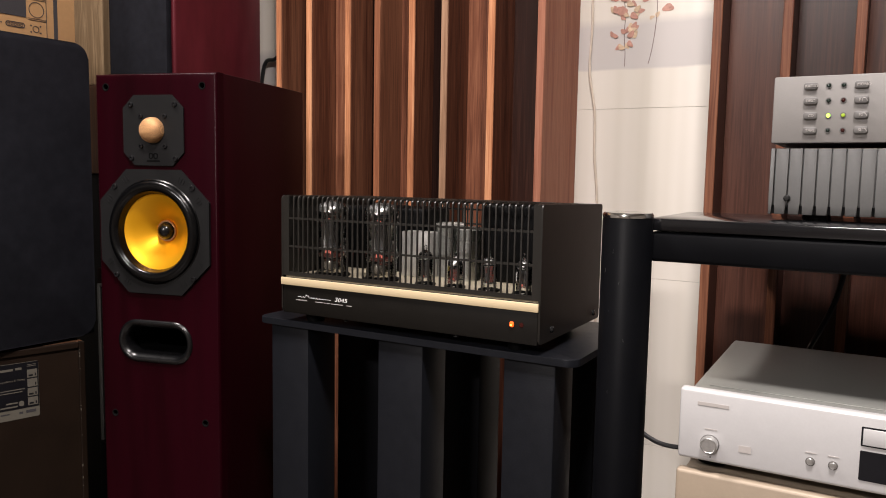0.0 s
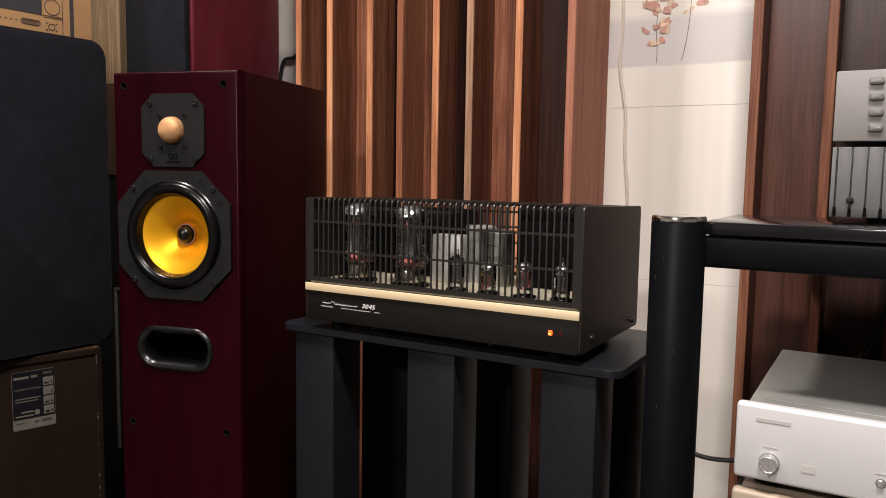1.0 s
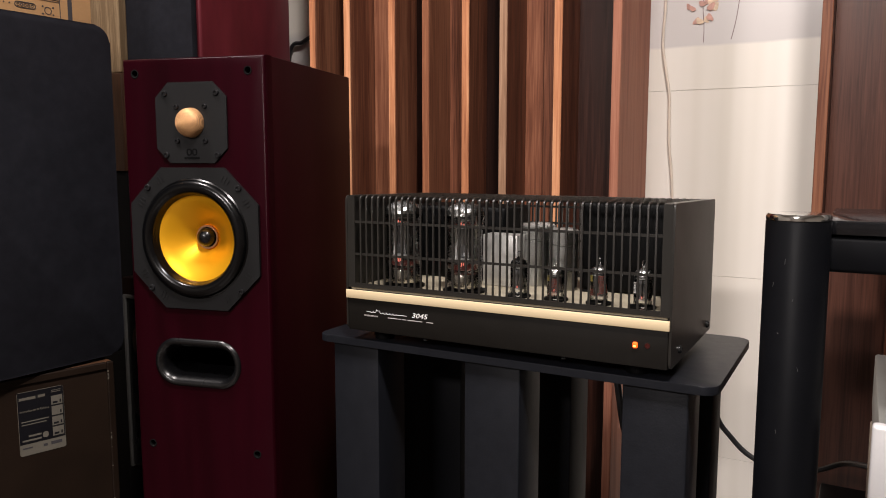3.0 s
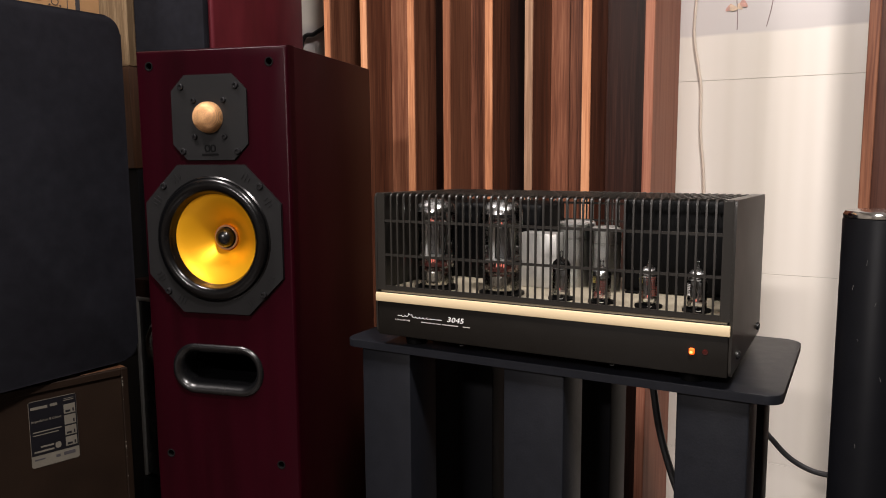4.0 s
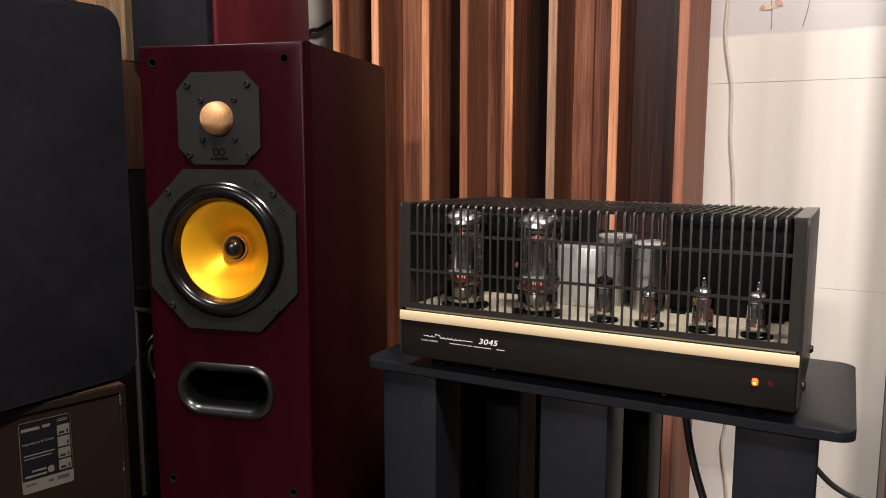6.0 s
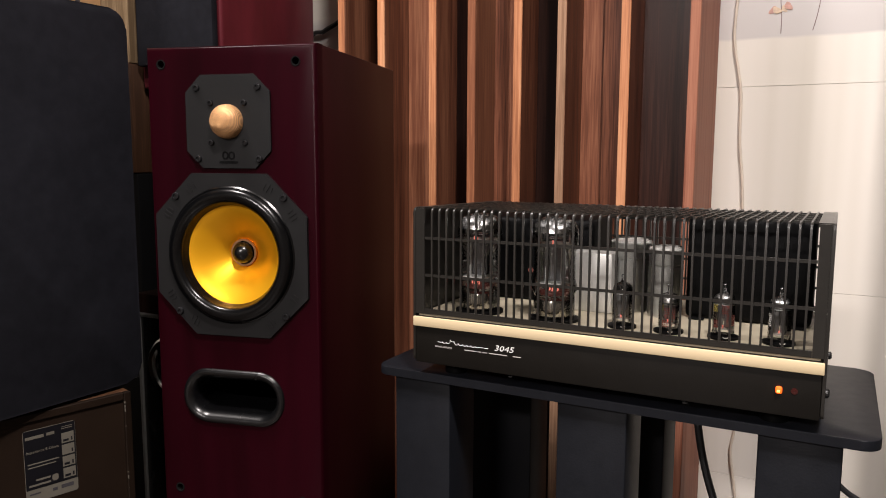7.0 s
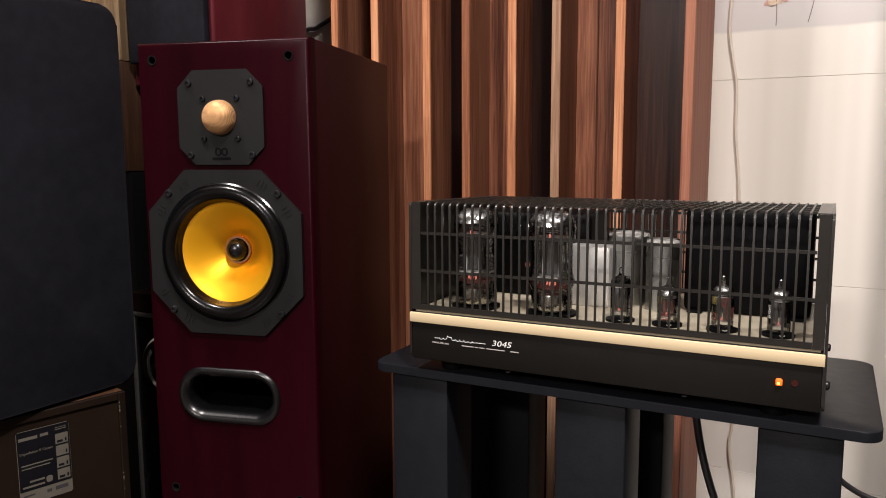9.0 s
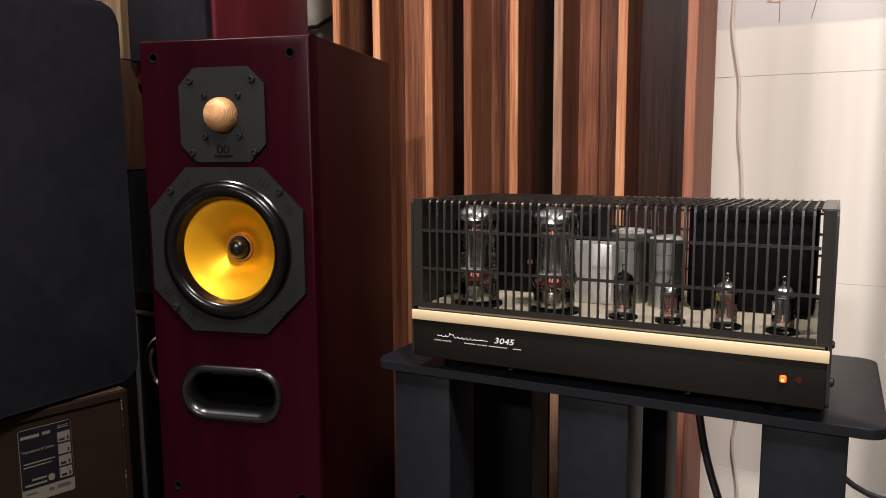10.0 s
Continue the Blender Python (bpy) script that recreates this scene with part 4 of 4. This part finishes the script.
def small_valve(x, y, h, cap=False, prints=(), glowing=True, gname="small valves of the amplifier"):
    v = thing("small_valve", pose(x, y, 0.678), "small glass valve in its black socket" if not cap else "small glass valve with a black shield cap", "valve", gname)
    part("socket", lathe(bmesh.new(), [(0, 0.0002), (0.0150, 0.0002), (0.0150, 0.0025), (0.011, 0.0035), (0, 0.0035)], None, 24), BLACK, v, "black socket flange")
    part("socket_eyelet", lathe(bmesh.new(), [(0.0012, 0.0026), (0.0026, 0.0034), (0.0026, 0.0026)], Matrix.Translation((0.004, -0.0122, 0)), 12), BRUSHED, v, "metal eyelet")
    r = 0.0105
    env = [(r * 0.92, 0.0036), (r, 0.006), (r, h - 0.007), (r * 0.9, h - 0.003), (r * 0.62, h - 0.0004), (0.0030, h + 0.0012), (0.0020, h + 0.0024), (0.0018, h + 0.0060), (0.0021, h + 0.0075), (0.0014, h + 0.0092), (0, h + 0.0098)]
    part("glass_envelope", lathe(bmesh.new(), env, None, 28), GLASS, v, "clear glass envelope", angle=60)
    part("getter", lathe(bmesh.new(), [(r * 0.96, h - 0.0085), (r * 0.93, h - 0.006), (r * 0.86, h - 0.0034), (r * 0.58, h - 0.0010), (0.0026, h + 0.0004), (0, h + 0.0008)], None, 24), GETTER if not cap else BLACK, v, "silver mirrored getter" if not cap else "black shield cap", angle=60)
    for z in (0.010, h - 0.011):
        part("mica_disc", lathe(bmesh.new(), [(0, z), (r * 0.9, z), (r * 0.9, z + 0.0007), (0, z + 0.0007)], None, 20), MICA, v)
    part("anode", box(bmesh.new(), -0.0062, -0.0035, 0.0108, -0.0006, 0.0035, h - 0.0115, 0.0012), ANODE, v, "grey anode")
    part("anode", box(bmesh.new(), 0.0006, -0.0035, 0.0108, 0.0062, 0.0035, h - 0.0115, 0.0012), ANODE, v, "grey anode")
    if glowing:
        part("heater", box(bmesh.new(), -0.0007, -0.0060, 0.0112, 0.0007, -0.0045, 0.0140, 0.0005), HEATER, v, "red glowing heater end")
    for x0, z0, x1, z1, mat in prints:
        bm = bmesh.new()
        rng = random.Random(int(h * 1e4 + x0 * 7 + z0 * 1e5))
        z = z0
        while z < z1:
            u = x0 + rng.uniform(0, 6)
            while u < x1:
                u2 = min(u + rng.uniform(4, 12), x1)
                zt = z + rng.uniform(0.0007, 0.0015)
                pts = [(math.sin(radians(q)) * (r + 0.0003), -math.cos(radians(q)) * (r + 0.0003)) for q in (u, u2)]
                bm.faces.new([bm.verts.new((px, py, pz)) for (px, py), pz in ((pts[0], z), (pts[1], z), (pts[1], zt), (pts[0], zt))])
                u = u2 + rng.uniform(1, 5)
            z += 0.0019
        part("printed_mark", bm, mat, v, "printed mark on the glass")
    return v


small_valve(-0.5525, 0.955, 0.047, cap=True)
small_valve(-0.5045, 0.955, 0.040, prints=((-50, 0.024, -20, 0.030, YELLOW_INK), (-15, 0.016, 45, 0.027, RED_INK), (-30, 0.007, 30, 0.013, RED_INK)))
small_valve(-0.4515, 0.955, 0.045, prints=((-60, 0.0275, -25, 0.034, YELLOW_INK), (-5, 0.026, 50, 0.034, RED_INK), (20, 0.014, 75, 0.024, RED_INK), (-50, 0.012, -20, 0.018, RED_INK)))
small_valve(-0.4005, 0.955, 0.045, prints=((-60, 0.018, -30, 0.03, PRINT),))

# transformers, can and capacitors behind the valves
mt = thing("mains_transformer", pose(-0.4393, 1.0835, 0.6782), "black boxed transformer on the amplifier deck", "transformer", "transformers of the amplifier")
part("cover", box(bmesh.new(), -0.0637, -0.0485, 0.0002, 0.0637, 0.0485, 0.1140, 0.006, 3), BLACK, mt)
for sx in (-1, 1):
    part("mounting_lug", box(bmesh.new(), sx * 0.0500 - 0.008, -0.0580, 0.0002, sx * 0.0500 + 0.008, -0.0487, 0.0022, 0.0004, 1), BLACK, mt)
single("output_transformer", box(bmesh.new(), -0.766, 1.045, 0.6782, -0.612, 1.132, 0.781, 0.006, 3), BLACK, "wide black boxed transformer on the amplifier deck", "transformer", "transformers of the amplifier")
single("shield_can", box(bmesh.new(), -0.630, 1.012, 0.6782, -0.580, 1.042, 0.747, 0.0015), DULL_ALU, "square dull aluminium shield can on the deck", "shield can")
for x, y, r, z in ((-0.570, 1.058, 0.024, 0.7605), (-0.5255, 1.035, 0.0195, 0.757)):
    c = thing("capacitor", pose(x, y, 0.6782), "round bright aluminium can capacitor with clear sleeve", "capacitor", "can capacitors")
    h = z - 0.6782
    part("can", lathe(bmesh.new(), [(0, 0), (r - 0.001, 0), (r - 0.001, h * 0.72), (r - 0.0025, h * 0.74), (r - 0.001, h * 0.76), (r - 0.001, h - 0.003), (r - 0.004, h - 0.001), (0, h - 0.002)], None, 32), DULL_ALU, c)
    part("sleeve", lathe(bmesh.new(), [(r, 0.001), (r, h - 0.002), (r - 0.002, h)], None, 32), GLASS, c, "clear plastic sleeve")

part("red_tab", lathe(bmesh.new(), [(0.0035, 0), (0.0035, 0.0012), (0, 0.0016)], faced(-0.690, 1.0445, 0.7165), 12), RED_INK, amp, "small red tab")

# lamp, script and lettering on the front
lamp = part("pilot_lamp", box(bmesh.new(), -0.3982, 0.9068, 0.6425, -0.3925, 0.9098, 0.6495, 0.0016), NEON, amp, "lit orange neon pilot lamp")
part("lamp_core", box(bmesh.new(), -0.3970, 0.9060, 0.6440, -0.3942, 0.9067, 0.6462, 0.0003, 1), NEON_CORE, lamp)
part("lamp_hole", lathe(bmesh.new(), [(0, 0), (0.003, 0), (0.003, 0.0006), (0, 0.0008)], faced(-0.3825, 0.9099, 0.6462), 14), RED_DARK, amp, "dark red lens")
pts = []
for k in range(64):
    u = k / 63
    swell = 0.0011 * math.sin(k * 1.25) * min(1, max(0, (0.86 - u) * 6)) * (1.0 if u > 0.1 else 0.3) + 0.0034 * math.exp(-((u - 0.29) * 20) ** 2)
    pts.append((-0.7495 + 0.0640 * u + 0.0009 * math.cos(k * 1.25), AY0 - 0.0003, 0.6484 + swell - 0.0006 * u))
part("script_mark", tube(bmesh.new(), pts, 0.00027, 5), PRINT, amp, "white script emblem")
lettering("3045", 0.0098, PRINT, amp, "model_number", pose(-0.6795, AY0 - 0.0004, 0.6468) @ Matrix.Diagonal((1.18, 1, 0.9, 1)), 0.0, 0.2)
lettering("POWER AMPLIFIER", 0.0026, FAINT, amp, "small_text", pose(-0.7520, AY0 - 0.0004, 0.6420))
for x0, x1 in ((-0.7150, -0.7005), (-0.6990, -0.6950), (-0.6935, -0.6875), (-0.6855, -0.6640), (-0.6575, -0.6480)):
    part("text_bar", box(bmesh.new(), x0, AY0 - 0.0005, 0.6424, x1, AY0 - 0.0002, 0.6433), FAINT, amp)


# ---- equipment rack ----
rk = thing("equipment_rack", pose(0, 0, 0), "black steel equipment rack with chrome-capped round posts", "rack")
for px, py in ((-0.239, 0.865), (0.42, 0.865), (0.09, 1.30)):
    post = part("post", lathe(bmesh.new(), [(0, 0), (0.0265, 0), (0.0275, 0.002), (0.0275, 0.789), (0.0265, 0.7905), (0, 0.7905)], Matrix.Translation((px, py, 0)), 40), RACK, rk)
    part("cap", lathe(bmesh.new(), [(0.0274, 0.7907), (0.0276, 0.7935), (0.0262, 0.7962), (0.020, 0.7968), (0, 0.7968)], Matrix.Translation((px, py, 0)), 40), CHROME, post, "chrome post cap")
random.seed(8)
for px, pz in ((-0.246, 0.757), (-0.255, 0.735), (-0.238, 0.722), (-0.250, 0.690), (-0.232, 0.66), (-0.247, 0.60), (-0.240, 0.47)):
    py = 0.865 - math.sqrt(0.0276 ** 2 - (px + 0.239) ** 2)
    part("scratch", tube(bmesh.new(), [(px, py - 0.0001, pz), (px + random.uniform(-0.001, 0.002), py - 0.0001, pz - random.uniform(0.002, 0.005))], 0.00022, 4), GREY_FIN, rk, "pale scratch in the black coat")
part("front_beam", box(bmesh.new(), -0.2165, 0.870, 0.7435, 0.3975, 0.915, 0.7760, 0.004, 3), RACK, rk)
part("top_board", box(bmesh.new(), -0.2160, 0.868, 0.7775, 0.3970, 1.065, 0.7910, 0.002), GLOSS_BLACK, rk, "glossy black top board")
part("rear_beam", box(bmesh.new(), 0.06, 0.9155, 0.7465, 0.12, 1.275, 0.7770, 0.004), RACK, rk)
# added board, out of sight, keeps lamp light off the wood below
part("under_board", box(bmesh.new(), -0.205, 0.9155, 0.7395, 0.386, 1.36, 0.7450, 0.002), RACK, rk, "hidden black board added to shade the diffuser behind")
part("shelf", box(bmesh.new(), -0.22, 0.80, 0.372, 0.40, 1.27, 0.390, 0.003), RACK, rk)

# preamplifier above its power unit
pre = thing("preamplifier", pose(0, 0, 0), "grey preamplifier with source buttons and a lit green indicator", "hi-fi unit")
part("case", box(bmesh.new(), -0.1065, 0.941, 0.8745, 0.150, 1.16, 0.945, 0.0015), GREY_BOX, pre)
for i, (z, left, right) in enumerate(((0.9340, "RADIO", "MONO"), (0.9185, "DISC", "F1"), (0.9030, "CD", "F2"), (0.8875, "TAPE", "SL"))):
    sh = -i * 0.0005 * -1
    for bx, word in ((-0.0705 + sh, left), (-0.0230 + sh, right)):
        b = part("button", prism(bmesh.new(), rounded(bx - 0.0067, z - 0.0037, bx + 0.0067, z + 0.0037, 0.0026, 4), 0.9375, 0.9409, 0.0009), BUTTON, pre)
        lettering(word, 0.0040, FAINT, b, "button_text", pose(bx - 0.0008 * len(word) * 1.35, 0.9371, z - 0.0014))
        if word in ("F1", "F2", "SL"):
            part("slope_mark", tube(bmesh.new(), [(bx + 0.0012, 0.9372, z + 0.0014), (bx + 0.0035, 0.9372, z + 0.0014), (bx + 0.0055, 0.9372, z - 0.0014)], 0.00025, 4), FAINT, b)
    for lx, mat, hot in ((-0.0535 + sh, GREEN_LED if i == 2 else GREEN_DARK, i == 2), (-0.0395 + sh, (GREEN_DARK, RED_DARK, GREEN_DIM, RED_DARK)[i], False)):
        rim = part("led_bezel", lathe(bmesh.new(), [(0.0030, 0), (0.0030, 0.0006), (0.0022, 0.0006), (0.0020, -0.0005)], faced(lx, 0.9408, z), 18), BUTTON, pre)
        part("led", lathe(bmesh.new(), [(0.0020, 0.0), (0.0017, 0.0012), (0, 0.0018)], faced(lx, 0.9407, z), 14), mat, rim, "lit green indicator" if hot else "")
pu = thing("power_unit", pose(0, 0, 0), "dark grey finned power unit under the preamplifier", "hi-fi unit")
# unseen rear depth is added to shade the diffuser behind
part("case", box(bmesh.new(), -0.1050, 0.9475, 0.7985, 0.252, 1.30, 0.8690, 0.001), GREY_FIN, pu)
for k in range(26):
    x0 = -0.1148 + k * 0.01375
    xl = max(x0 + 0.0008, -0.1058)
    part("fin_panel", prism(bmesh.new(), [(max(x0 + 0.0018, xl + 0.0002), 0.7975), (x0 + 0.0121, 0.7975), (x0 + 0.0121, 0.8075), (x0 + 0.0131, 0.8090), (x0 + 0.0131, 0.8685), (xl, 0.8685), (xl, 0.8090), (max(x0 + 0.0018, xl + 0.0002), 0.8075)], 0.941, 0.9474, 0.0004), GREY_FIN, pu)
    if k == 0:
        continue
    part("slot", box(bmesh.new(), x0 - 0.0012, 0.9466, 0.7980, x0 + 0.0013, 0.9473, 0.8070), BLACK, pu)
kn = bmesh.new()
lathe(kn, [(0.0036, 0), (0.0036, 0.002), (0.0022, 0.0026), (0.0022, 0.004), (0, 0.0042)], faced(-0.0872, 0.9410, 0.8150), 16)
box(kn, -0.0884, 0.9375, 0.8055, -0.0864, 0.9409, 0.8130, 0.0006)
part("toggle", kn, STEEL, pu, "small toggle with round collar")
for fx in (-0.06, 0.11):
    for fy in (0.968, 1.04):
        part("foot", box(bmesh.new(), fx - 0.012, fy - 0.012, 0.7912, fx + 0.012, fy + 0.012, 0.7983), BLACK, pu)

# disc player on a champagne unit
cd = thing("disc_player", pose(0, 0, 0), "silver disc player with a round knob and black display", "hi-fi unit")
part("cover", box(bmesh.new(), -0.1655, 0.862, 0.540, 0.262, 1.170, 0.6065, 0.003), SILVER_TOP, cd, "grey metal cover")
part("front_panel", box(bmesh.new(), -0.1705, 0.848, 0.5385, 0.2665, 0.8617, 0.6145, 0.0035, 3), SILVER, cd, "silver front panel")
part("cover_rib", box(bmesh.new(), -0.150, 0.900, 0.6067, 0.25, 1.15, 0.6075, 0.0003), SILVER_TOP, cd)
part("knob_collar", lathe(bmesh.new(), [(0.0096, 0), (0.0096, 0.0006), (0.0086, 0.0008)], faced(-0.138, 0.8479, 0.5585), 32), BUTTON, cd, "dark knob collar")
k = part("knob", lathe(bmesh.new(), [(0.0090, 0), (0.0088, 0.006), (0.0083, 0.0080), (0.0074, 0.0085), (0.0069, 0.0079), (0, 0.0075)], faced(-0.138, 0.8478, 0.5585), 32), KNOB_METAL, cd, "round brushed knob")
for bx in (-0.043, -0.023):
    part("button_collar", lathe(bmesh.new(), [(0.0044, 0), (0.0044, 0.0005), (0.0034, 0.0006)], faced(bx, 0.8479, 0.5590), 22), BUTTON, cd, "dark button collar")
    part("button", lathe(bmesh.new(), [(0.0035, 0), (0.0035, 0.001), (0.0029, 0.0012), (0.0029, 0.003), (0, 0.0034)], faced(bx, 0.8478, 0.5590), 22), KNOB_METAL, cd)
    part("text_bar", box(bmesh.new(), bx - 0.005, 0.8474, 0.5675, bx + 0.005, 0.8478, 0.5683), FAINT, cd)
part("text_bar", box(bmesh.new(), -0.1435, 0.8474, 0.5735, -0.1315, 0.8478, 0.5745), FAINT, cd)
part("text_bar", box(bmesh.new(), -0.1440, 0.8474, 0.5440, -0.1390, 0.8478, 0.5448), FAINT, cd)
part("index_dot", box(bmesh.new(), -0.1375, 0.8474, 0.5438, -0.1362, 0.8478, 0.5452), INK, cd)
part("maker_bar", box(bmesh.new(), -0.1520, 0.8474, 0.5985, -0.1210, 0.8478, 0.6020), FAINT, cd, "faint maker's name as a bar")
part("disc_mark", box(bmesh.new(), -0.1095, 0.8474, 0.5555, -0.0975, 0.8478, 0.5625), FAINT, cd, "small grey disc mark")
part("display", prism(bmesh.new(), rounded(-0.0010, 0.5500, 0.14, 0.5790, 0.001, 2), 0.8470, 0.8478), LABEL_BLACK, cd, "black display window")
part("tray_gap", prism(bmesh.new(), rounded(-0.0010, 0.5835, 0.14, 0.6025, 0.001, 2), 0.8474, 0.8478), LABEL_BLACK, cd)
part("tray", box(bmesh.new(), 0.0006, 0.8460, 0.5850, 0.1385, 0.8473, 0.6010, 0.0005), SILVER, cd)
for fx in (-0.14, 0.235):
    for fy in (0.89, 1.14):
        part("foot", lathe(bmesh.new(), [(0, 0.5265), (0.017, 0.5265), (0.018, 0.5395), (0, 0.5395)], Matrix.Translation((fx, fy, 0)), 20), BLACK, cd)
un = thing("champagne_unit", pose(0, 0, 0), "champagne-coloured hi-fi unit under the disc player", "hi-fi unit")
part("cover", box(bmesh.new(), -0.166, 0.862, 0.402, 0.263, 1.17, 0.5220, 0.003), CHAMPAGNE, un)
part("front_panel", box(bmesh.new(), -0.171, 0.846, 0.400, 0.267, 0.8617, 0.5262, 0.004, 3), CHAMPAGNE, un)
for fx in (-0.14, 0.235):
    for fy in (0.89, 1.14):
        part("foot", lathe(bmesh.new(), [(0, 0.3902), (0.016, 0.3902), (0.016, 0.4015), (0, 0.4015)], Matrix.Translation((fx, fy, 0)), 20), BLACK, un)


single("wall_cable", tube(bmesh.new(), [(-1.262, 1.556, 1.20), (-1.30, 1.556, 1.165), (-1.345, 1.558, 1.140), (-1.38, 1.558, 1.125), (-1.42, 1.558, 1.10), (-1.44, 1.558, 0.9)], 0.005), CABLE, "dark cable fixed along the tiled wall", "cable")

# ---- cables and the printed sprigs on the tile ----
single("hanging_cord", tube(bmesh.new(), [(-0.515, 1.563, 1.9), (-0.530, 1.563, 1.35), (-0.528, 1.563, 1.15), (-0.531, 1.563, 1.06), (-0.522, 1.563, 1.0), (-0.516, 1.563, 0.96), (-0.514, 1.563, 0.88), (-0.506, 1.563, 0.80), (-0.500, 1.563, 0.65), (-0.498, 1.563, 0.40), (-0.503, 1.563, 0.33), (-0.490, 1.563, 0.22), (-0.492, 1.563, 0.003)], 0.0024), CORD, "thin beige cord hanging down the tiled wall", "cord")
single("mains_cable", tube(bmesh.new(), [(-0.53, 1.15, 0.640), (-0.535, 1.24, 0.60), (-0.528, 1.30, 0.50), (-0.512, 1.30, 0.411), (-0.486, 1.30, 0.328), (-0.44, 1.31, 0.20), (-0.40, 1.33, 0.006)], 0.0058), CABLE, "thick black mains cable hanging behind the stand", "cable")
single("signal_cable", tube(bmesh.new(), [(-0.372, 1.20, 0.55), (-0.366, 1.29, 0.455), (-0.347, 1.30, 0.424), (-0.320, 1.30, 0.400), (-0.283, 1.30, 0.388), (-0.230, 1.30, 0.394), (-0.19, 1.28, 0.42), (-0.15, 1.20, 0.45), (-0.12, 1.172, 0.47)], 0.004), CABLE, "black cable drooping from the stand to the rack", "cable")
single("interconnect_cable", tube(bmesh.new(), [(-0.075, 1.171, 0.585), (-0.07, 1.22, 0.60), (-0.045, 1.27, 0.66), (-0.03, 1.33, 0.74), (-0.02, 1.345, 0.83), (0.0, 1.33, 0.86), (0.0, 1.301, 0.85)], 0.004), CABLE, "black cable between the player and the power unit", "cable")


def sprig(stem, blooms, label):
    sp = thing("printed_sprig", pose(0, WALL_Y - 0.0004, 0), label, "wall print", "flower sprigs printed on the tile")
    part("stem", tube(bmesh.new(), [(x, 0, z) for x, z in stem], 0.0007, 5), STEM, sp)
    for k, (x, z, a, r, mat) in enumerate(blooms):
        pts = []
        for t in range(0, 360, 24):
            q = r * (1 + 0.16 * math.sin(radians(3 * t) + 40 * x))
            cx, cz = q * math.cos(radians(t)), 0.66 * q * math.sin(radians(t))
            pts.append((x + cx * math.cos(radians(a)) - cz * math.sin(radians(a)), z + cx * math.sin(radians(a)) + cz * math.cos(radians(a))))
        part("petal", prism(bmesh.new(), pts, -0.0003 - 0.00005 * k, 0.0003), mat, sp)
    return sp


random.seed(11)
K = 0.000417
spots = [(8, 95), (-33, 92), (8, 172), (26, 186), (48, 178), (-65, 155), (44, 146), (-15, 230), (-4, 252), (55, 245), (70, 256), (-12, 268), (-65, 270), (34, 292), (-20, 318), (8, 326), (30, 330), (-55, 322), (-30, 350), (14, 360), (45, 380), (-40, 390), (5, 410)]
spots += [(dx + random.choice((-17, 15)), dz + random.uniform(-12, 12)) for dx, dz in spots]
blooms = [(-0.460 + dx * K, 1.058 + dz * K, random.uniform(-60, 60), random.uniform(0.0055, 0.0088), PETAL if k % 3 else PETAL_PALE) for k, (dx, dz) in enumerate(spots)]
sprig([(-0.460, 1.058), (-0.460, 1.085), (-0.463, 1.12), (-0.462, 1.16), (-0.466, 1.20), (-0.464, 1.25)], blooms, "brown sprig of small flowers printed on the tile")
sprig([(-0.4125, 1.060), (-0.406, 1.09), (-0.401, 1.13), (-0.399, 1.17), (-0.402, 1.20)],
      [(-0.378, 1.166, 8, 0.011, PETAL), (-0.371, 1.165, 0, 0.005, PETAL), (-0.398, 1.155, 60, 0.006, PETAL_PALE), (-0.409, 1.150, 30, 0.005, PETAL_PALE), (-0.420, 1.188, 10, 0.010, PETAL), (-0.402, 1.196, 70, 0.008, PETAL), (-0.392, 1.205, 40, 0.007, PETAL)],
      "thin sprig of buds printed on the tile")

# tiles of the wall
zs = [0.0, 0.286, 0.6315, 0.9735, 1.318, 1.663, 2.008, 2.353, 2.698]
for i in range(len(zs) - 1):
    me = mesh_of("tile", box(bmesh.new(), 0.0003, 0, 0.0003, 0.5997, 0.0058, zs[i + 1] - zs[i] - 0.0003, 0.0003, 1), TILE)
    for k in range(8):
        part("tile", me, TILE, wall_back, at=pose(-2.55 + 0.6 * k, WALL_Y, zs[i]))
